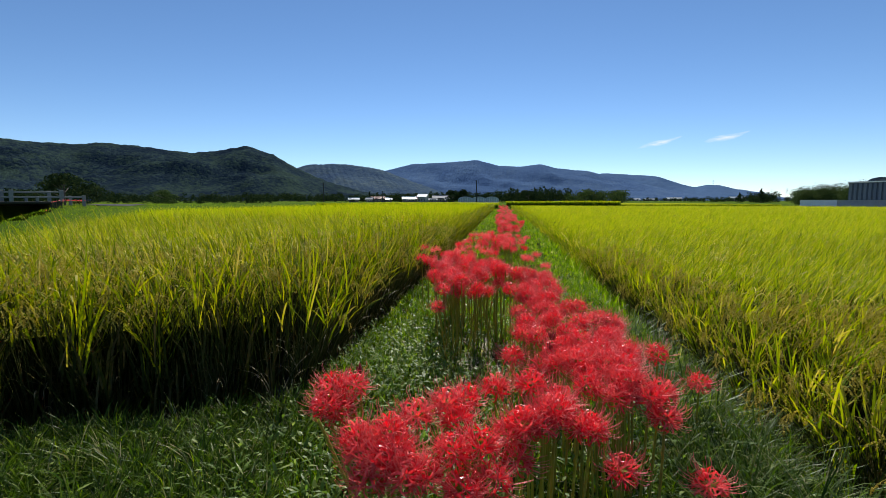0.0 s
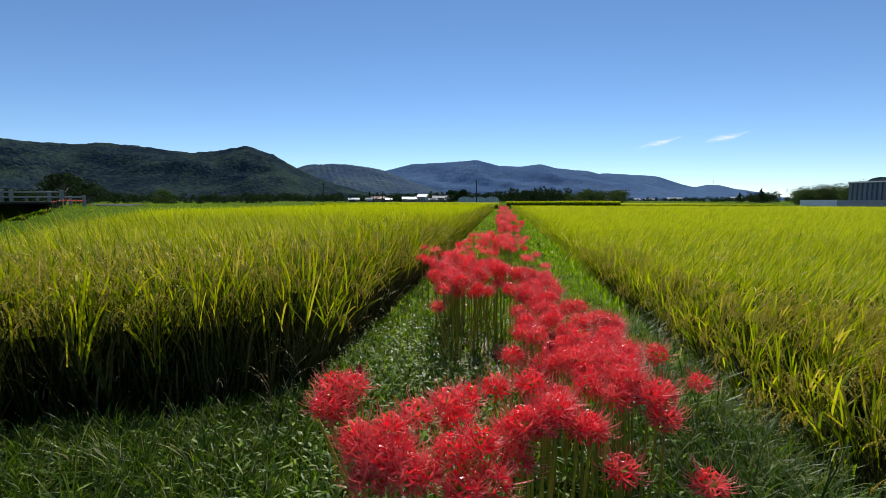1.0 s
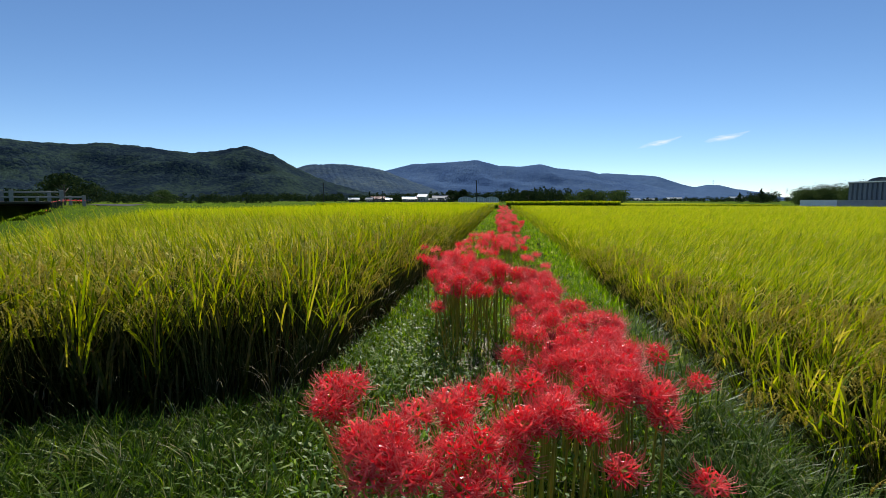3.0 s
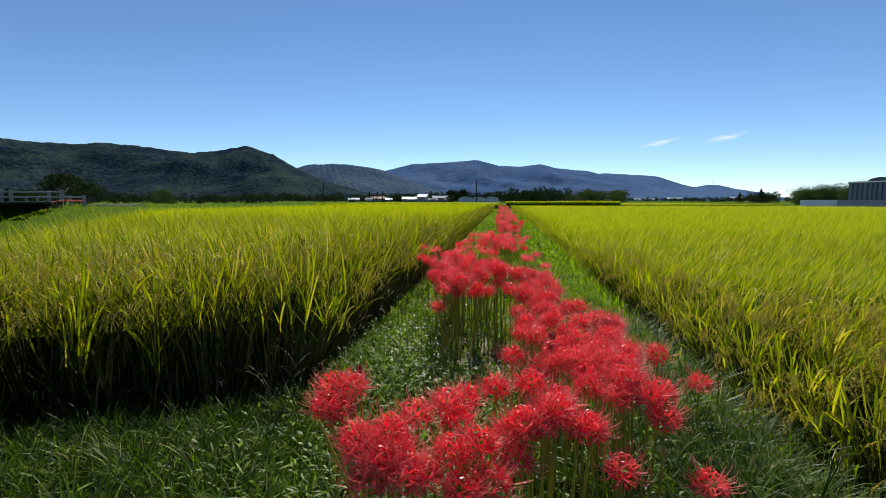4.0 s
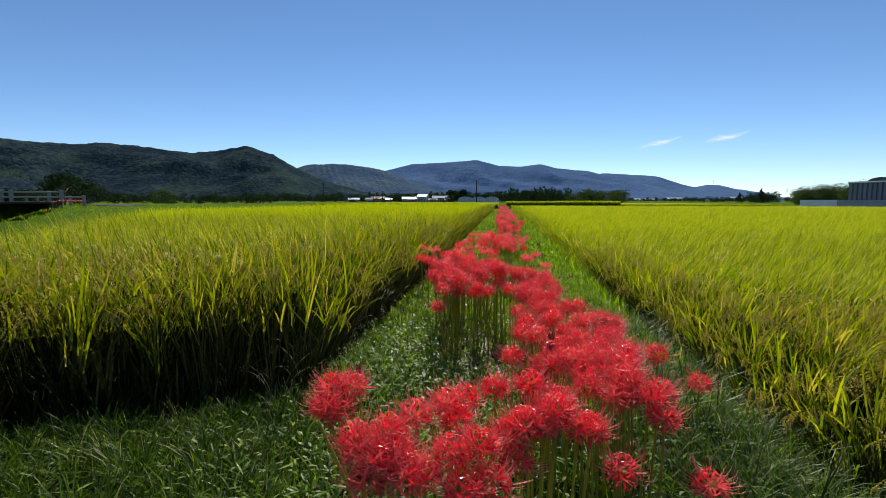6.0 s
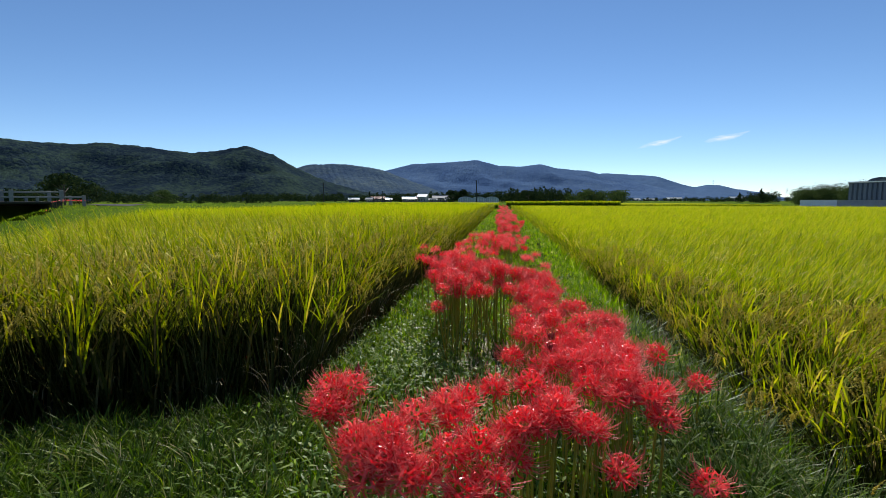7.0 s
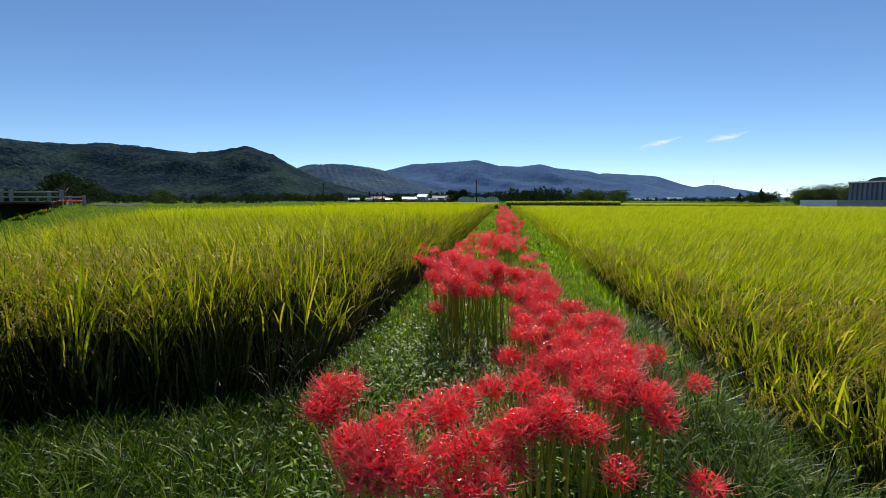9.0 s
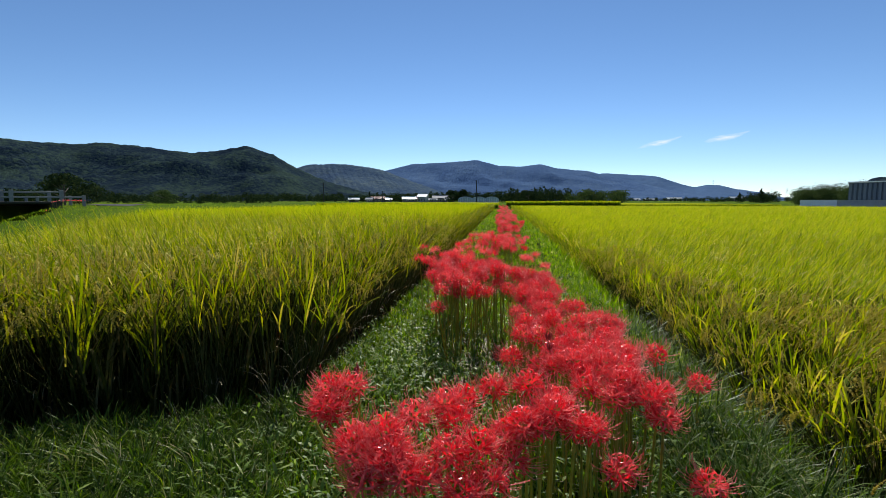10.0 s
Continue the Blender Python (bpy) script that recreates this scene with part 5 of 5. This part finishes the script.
woods()
for u, y, dist, h, w, s, mat, con, text in ((118, 356, 66, 3.7, 6.2, 1, FOREST_TREE, False, "round dark bushy tree by the bridge"), (290, 356, 130, 3.9, 6.4, 2, BAMBOO_LEAF, False, "rounded brownish-green tree by the road"),
                                       (1344, 357, 300, 7.2, 6.5, 3, FOREST_TREE, True, "dark pointed conifer on the plain"), (1306, 357, 320, 5.6, 5.0, 4, FOREST_TREE, True, "dark pointed conifer on the plain"),
                                       (803, 356, 290, 8.4, 8.0, 5, FOREST_TREE, False, "dark tree by the greenhouses"), (818, 356, 292, 8.2, 7.0, 7, FOREST_TREE, False, "dark tree by the greenhouses"), (935, 356, 270, 7.6, 9.0, 6, FOREST_TREE, False, "dark tree behind the rice"),
                                       (158, 356, 72, 2.7, 4.6, 8, FOREST_TREE, False, "low dark bush by the bridge")):
    p = put_far(u, y, dist)
    tree(p[0], p[1], float(ground_z(p[0], p[1])) - 0.1, h, w, s, mat, text, con)


def pole(u, dist, height, text):
    p = put_far(u, 356, dist)
    top = tagged(new("utility_pole"), text, "utility pole")
    top.matrix_basis = pose(p[0], p[1], -0.3, 0, 0, 30)
    sp = np.stack([np.zeros(4), np.zeros(4), np.linspace(0, height, 4)], 1)[None]
    part("shaft", mesh_of("shaft", [tubes(sp, np.linspace(0.24, 0.17, 4)[None], 8)], WOOD_POLE, smooth=True), top)
    for k, z in enumerate((height - 0.4, height - 1.2)):
        arm = part("crossarm", box_mesh("crossarm", WOOD_POLE, -0.9, 0.9, -0.2, -0.08, z, z + 0.12), top)
        for a in (-0.8, 0.0, 0.8):
            part("insulator", box_mesh("insulator", WOOD_POLE, a - 0.05, a + 0.05, -0.19, -0.09, z + 0.12, z + 0.32, bevel=0.02), arm)


pole(843, 205, 9.6, "dark utility pole beside the sheds")
pole(574, 240, 9.8, "thin utility pole in front of the hills")
pole(678, 250, 6.0, "short utility pole in the village")


def pylon(u, up, dist, height):
    p = put_far(u, up, dist)
    top = tagged(new("pylon"), "far lattice power pylon on the ridge", "pylon", "far pylons")
    top.matrix_basis = pose(p[0], p[1], p[2], 0, 0, 20)
    legs = []
    w = height * 0.09
    for sx, sy in ((1, 1), (1, -1), (-1, 1), (-1, -1)):
        legs.append(np.array([[sx * w, sy * w, 0], [sx * w * 0.25, sy * w * 0.25, height * 0.7], [sx * w * 0.2, sy * w * 0.2, height]]))
    part("tower", mesh_of("tower", [tubes(np.stack(legs), np.full((4, 3), height * 0.008), 4)], STEEL), top)
    for z, l in ((0.66, 0.2), (0.8, 0.17), (0.93, 0.13)):
        part("crossarm", box_mesh("crossarm", STEEL, -height * l, height * l, -0.3, 0.3, height * z, height * z + 0.6), top)


pylon(1258, 331, 3850, 46)
pylon(1362, 355.4, 2600, 50)
pylon(1389, 355.4, 2600, 54)


def bridge():
    d = (BRIDGE_B - BRIDGE_A) / np.linalg.norm(BRIDGE_B - BRIDGE_A)
    turn = math.degrees(math.atan2(d[1], d[0]))
    L = float(np.linalg.norm(BRIDGE_B - BRIDGE_A))
    top = tagged(new("bridge"), "small concrete road bridge with pale railings over a shaded stream", "bridge")
    top.matrix_basis = pose(BRIDGE_A[0], BRIDGE_A[1], 0.0, 0, 0, turn)
    # x runs along the bridge away from its near end; the camera is on the +y side
    part("deck", box_mesh("deck", SHADE_STONE, 0.0, L, -5.0, 0.0, 0.78, 0.95, bevel=0.03), top)
    part("abutment", box_mesh("abutment", SHADE_STONE, -0.6, 0.25, -5.0, 0.03, -2.0, 0.92, bevel=0.04), top, "dark end block")
    # added wall that closes the view below the deck with painted shade
    part("back_wall", box_mesh("back_wall", SHADE_STONE, -1.0, L, -5.4, -5.02, -3.2, 0.9), top, "dark wall added for the shade below the deck")
    for y in (-0.15, -4.85):
        x, big = -0.6, True
        while x < L:
            w = 0.14 if big else 0.10
            part("post", box_mesh("post", CONCRETE_OLD, x - w, x + w, y - 0.12, y + 0.12, 0.95, 1.95 if big else 1.40, bevel=0.02), top)
            x, big = x + 1.7, not big
        part("post", box_mesh("post", CONCRETE_OLD, -2.35, -2.1, y - 0.12, y + 0.12, 0.5, 1.50, bevel=0.02), top)
        for z, x0, h in ((1.34, -2.3, 0.07), (1.78, -0.6, 0.055)):
            part("rail", box_mesh("rail", CONCRETE_OLD, x0, L, y - 0.06, y + 0.06, z - h, z + h, bevel=0.02), top)


bridge()


def warehouse():
    a, b = put_far(1413, 360, 118), put_far(1640, 362, 112)
    d = (b - a)[:2]
    turn = math.degrees(math.atan2(d[1], d[0]))
    L = float(np.linalg.norm(d))
    wall = tagged(new("boundary_wall"), "long low white panelled wall beyond the rice", "wall")
    wall.matrix_basis = pose(a[0], a[1], -0.4, 0, 0, turn)
    x = 0.0
    while x < L:
        h = 1.52 if x < 6.0 else 1.44
        part("panel", box_mesh("panel", WHITE_PAINT if x < 6.0 else CONCRETE, x + 0.02, min(x + 1.98, L), -0.08, 0.08, 0.0, h, bevel=0.015), wall)
        x += 2.0
    part("coping", box_mesh("coping", CONCRETE, 6.0, L, -0.14, 0.14, 1.44, 1.52, bevel=0.01), wall)
    c = put_far(1497, 360, 124)
    top = tagged(new("warehouse"), "dark ribbed sheet-clad warehouse with a white eave", "building")
    top.matrix_basis = pose(c[0], c[1], -0.4, 0, 0, turn)
    W, D, H = 30.0, 18.0, 4.85
    n = 150
    xs = np.linspace(0, W, n)
    zig = np.where(np.arange(n) % 4 < 2, 0.0, 0.07)
    v = np.concatenate([np.stack([xs, -zig, np.zeros(n)], 1), np.stack([xs, -zig, np.full(n, H)], 1)])
    i = np.arange(n - 1)
    part("cladding", mesh_of("cladding", [(v, [np.stack([i, i + 1, i + n + 1, i + n], 1)], 0)], SHEET), top)
    part("wall", box_mesh("wall", SHEET, 0.0, W, 0.02, D, 0.0, H), top)
    rf = part("roof", box_mesh("roof", ROOF_METAL, -0.05, W + 0.3, -0.4, D + 0.3, H, H + 0.16, bevel=0.03), top)
    part("eave", box_mesh("eave", WHITE_PAINT, -0.06, W + 0.35, -0.5, -0.405, H - 0.06, H + 0.2, bevel=0.02), rf, "white eave board")
    for k in range(40):
        part("column", box_mesh("column", SHEET_PALE, k * 0.75 + 0.12, k * 0.75 + 0.55, -0.16, -0.08, 0.0, H - 0.1), top, "pale cladding strip")


warehouse()


def far_paddies():
    """Paddies past the ends of the near ones, standing like low walls."""
    g = np.random.default_rng(606)
    for x0, x1, y0, y1, z0, z1, text in ((0.6, 10.0, 90, 125, -0.3, 1.02, "farther rice field, its shaded front standing like a hedge"), (10.4, 20.5, 90, 130, -0.3, 1.10, "farther rice field, its shaded front standing like a hedge"),
                                         (-26.0, -0.6, 66, 110, -0.3, 0.86, "farther rice field beyond the tall rice"), (20.6, 52.0, 100, 150, -0.3, 0.42, "far pale rice field on the plain")):
        n = 7000
        x, y = g.uniform(x0, x1, n), np.where(g.uniform(0, 1, n) < 0.6, y0 + g.uniform(0, 0.5, n), y0 + (y1 - y0) * g.uniform(0, 1, n) ** 2.2)
        h = z1 - z0
        az = g.uniform(0, 6.28, n)
        lift = np.sort(g.uniform(0.0, 0.62, n))
        sp = arcs(np.stack([x, y, z0 + lift * h], 1), az, g.uniform(0.3, 0.4, n) * h, g.uniform(0, 0.3, n), g.uniform(0, 0.6, n), 3)
        gx, gy = np.meshgrid(np.linspace(x0, x1, 40), np.concatenate([[y0 + 0.3], np.linspace(y0 + 0.5, y1, 15)]))
        gz = z0 + h * 0.78 + 0.05 * wave_noise(gx, gy, 0.8, 3)
        gz[0] = z0
        v = np.stack([gx, gy, gz], 2).reshape(-1, 3)
        i = (np.arange(15)[:, None] * 40 + np.arange(39)[None, :]).reshape(-1)
        # lower blades take the darker meadow green, which paints the shaded front
        top = tagged(new("rice_field_far", mesh_of("rice_field_far", [ribbons(sp[lift < 0.5], flat_side(az)[lift < 0.5], np.full(int((lift < 0.5).sum()), 0.07), 1), ribbons(sp[lift >= 0.5], flat_side(az)[lift >= 0.5], np.full(int((lift >= 0.5).sum()), 0.07))], [RICE_FAR, MEADOW])), text, "rice field", kind="stuff")
        part("canopy", mesh_of("canopy", [(v, [np.stack([i, i + 1, i + 41, i + 40], 1)], 0)], CANOPY, smooth=True), top)


far_paddies()


def meadow_grass():
    g = np.random.default_rng(909)
    n = 56000
    d = np.exp(g.uniform(math.log(11), math.log(90), n))
    th = HEAD + g.uniform(radians(-5), radians(48), n)
    x, y = -np.sin(th) * d, np.cos(th) * d
    ok = ~in_tall(x, y) & (x < -5.0) & (side_of(BANK_A, BANK_B, x, y) < 0.4)
    bearing = 784 + FOC * np.tan(HEAD - th)
    ok &= ~((d > 50) & (d < 76) & (bearing > 150) & (bearing < 262))
    x, y, d = x[ok], y[ok], d[ok]
    n = len(x)
    az = g.uniform(0, 6.28, n)
    sp = arcs(np.stack([x, y, ground_z(x, y) - 0.02], 1), az, g.uniform(0.05, 0.13, n), g.uniform(0.1, 0.6, n), g.uniform(0.1, 0.8, n), 3)
    tagged(new("meadow_grass", mesh_of("meadow_grass", [ribbons(sp, flat_side(az), 0.006 * np.clip(d / 8, 1, 5))], MEADOW)), "rough green meadow grass rising to the road", "grass", kind="stuff")


meadow_grass()


def road():
    """The paved end of a lane, on the rise past the meadow."""
    a, b, c, e = (put_far(u, 360, d)[:2] for u, d in ((185, 53), (240, 53), (262, 72), (152, 72)))
    v = []
    for t in np.linspace(0, 1, 9):
        for q in np.linspace(0, 1, 6):
            w = (a + (b - a) * q) * (1 - t) + (e + (c - e) * q) * t
            v.append((w[0], w[1], float(ground_z(w[0], w[1])) + 0.03))
    f = [[6 * i + k, 6 * i + k + 1, 6 * i + k + 7, 6 * i + k + 6] for i in range(8) for k in range(5)]
    tagged(new("road", mesh_of("road", [(v, [np.array(f)], 0)], ASPHALT)), "grey asphalt lane past the meadow", "road", kind="structure")


road()


def cloud_mat():
    m, n, bsdf, out = nodes_of("cloud")
    pos = n.nodes.new("ShaderNodeTexCoord")
    tex = n.nodes.new("ShaderNodeTexNoise")
    mp = n.nodes.new("ShaderNodeMapping")
    mp.inputs["Scale"].default_value = (0.012, 0.012, 0.05)
    n.links.new(pos.outputs["Object"], mp.inputs["Vector"])
    n.links.new(mp.outputs[0], tex.inputs["Vector"])
    tex.inputs["Scale"].default_value, tex.inputs["Detail"].default_value = 1.0, 6
    grad = n.nodes.new("ShaderNodeTexGradient")
    grad.gradient_type = "SPHERICAL"
    n.links.new(pos.outputs["UV"], grad.inputs["Vector"])
    mul = n.nodes.new("ShaderNodeMath")
    mul.operation = "MULTIPLY"
    r = ramp_of(n, [(0.10, (0, 0, 0)), (0.60, (0.8, 0.8, 0.8))])
    n.links.new(tex.outputs["Fac"], mul.inputs[0])
    n.links.new(grad.outputs["Fac"], mul.inputs[1])
    n.links.new(mul.outputs[0], r.inputs["Fac"])
    # The wisp glows by itself in place of sunlight on it.
    em = n.nodes.new("ShaderNodeEmission")
    em.inputs["Color"].default_value, em.inputs["Strength"].default_value = (0.93, 0.96, 1.0, 1), 0.85
    tr = n.nodes.new("ShaderNodeBsdfTransparent")
    mix = n.nodes.new("ShaderNodeMixShader")
    n.links.new(r.outputs["Color"], mix.inputs[0])
    n.links.new(tr.outputs[0], mix.inputs[1])
    n.links.new(em.outputs[0], mix.inputs[2])
    n.links.new(mix.outputs[0], out.inputs["Surface"])
    return m


CLOUD = cloud_mat()


def cloud(x0, y0, x1, y1, half, text):
    """A thin wisp far behind the hills, along a slanting line."""
    a, b = put_far(x0, y0, 4700), put_far(x1, y1, 4700)
    up = np.array([0, 0, half / FOC * 4700])
    n, k = 14, 5
    v, uv = [], []
    for i in range(n):
        for j in range(k):
            s, t = i / (n - 1), j / (k - 1) * 2 - 1
            v.append(a + (b - a) * s + up * t * (0.55 + 0.45 * math.sin(3.1 * s + 0.4)) + up * 0.25 * math.sin(7 * s))
            uv.append((s * 2 - 1, t))
    f = [[i * k + j, i * k + j + 1, (i + 1) * k + j + 1, (i + 1) * k + j] for i in range(n - 1) for j in range(k - 1)]
    me = mesh_of("cloud", [(np.array(v), [np.array(f)], 0)], CLOUD, smooth=True)
    lay = me.uv_layers.new(name="UVMap")
    for l in me.loops:
        lay.data[l.index].uv = uv[l.vertex_index]
    ob = tagged(new("cloud", me), text, "cloud", kind="structure")
    ob.visible_shadow = False


cloud(1226, 259, 1330, 231, 6.5, "thin white streak of cloud")
cloud(1112, 269, 1212, 240, 6, "faint white wisp of cloud")


# ---- motion: a gust towards the end of the clip ----
def motions():
    g = np.random.default_rng(2024)
    ts = [0, 0.5, 1, 1.5, 2, 2.5, 3, 3.5, 4, 4.5, 5, 5.5, 6, 6.5, 7, 7.25, 7.5, 7.75, 8, 8.25, 8.5, 8.75, 9, 9.25, 9.5, 9.75, 10]
    lily = np.interp(ts, [0, 4, 4.7, 5.5, 6.2, 7, 7.5, 8, 8.5, 9, 9.5, 10], [0, 0, 0.12, 0.04, 0.12, 0.2, 0.6, 0.4, 0.55, 1.0, 0.95, 0.5])
    rice = np.interp(ts, [0, 2.5, 3.6, 4.2, 5, 5.6, 6.4, 7, 7.5, 8, 8.5, 9, 9.5, 10], [0.06, 0.06, 0.3, 0.5, 0.9, 0.6, 0.5, 0.8, 0.9, 0.7, 0.85, 1.0, 0.95, 0.7])
    for ob, m, kind in MOVERS:
        ph, k, tw = g.uniform(0, 6.28), g.uniform(0.6, 1.3), g.normal(0, 0.3)
        rows = []
        base = m.translation
        for t, a, b in zip(ts, lily, rice):
            if kind == "lily":
                amp = 1.7 * k * (a + 0.25 * a * math.sin(5.0 * t + ph))
                ax, ay = 0.7 * amp, -amp * (0.8 + tw)
            else:
                amp = k * (1.1 * b + 0.6 * b * math.sin(4.2 * t + ph))
                s = -1.0 if kind == "tall" else 0.8
                ax, ay = 0.4 * amp + tw * b, s * amp
            rows.append((t, Matrix.Translation(base) @ Euler((radians(ax), radians(ay), 0)).to_matrix().to_4x4() @ Matrix.Translation(-base) @ m))
        walk(ob, rows)


motions()
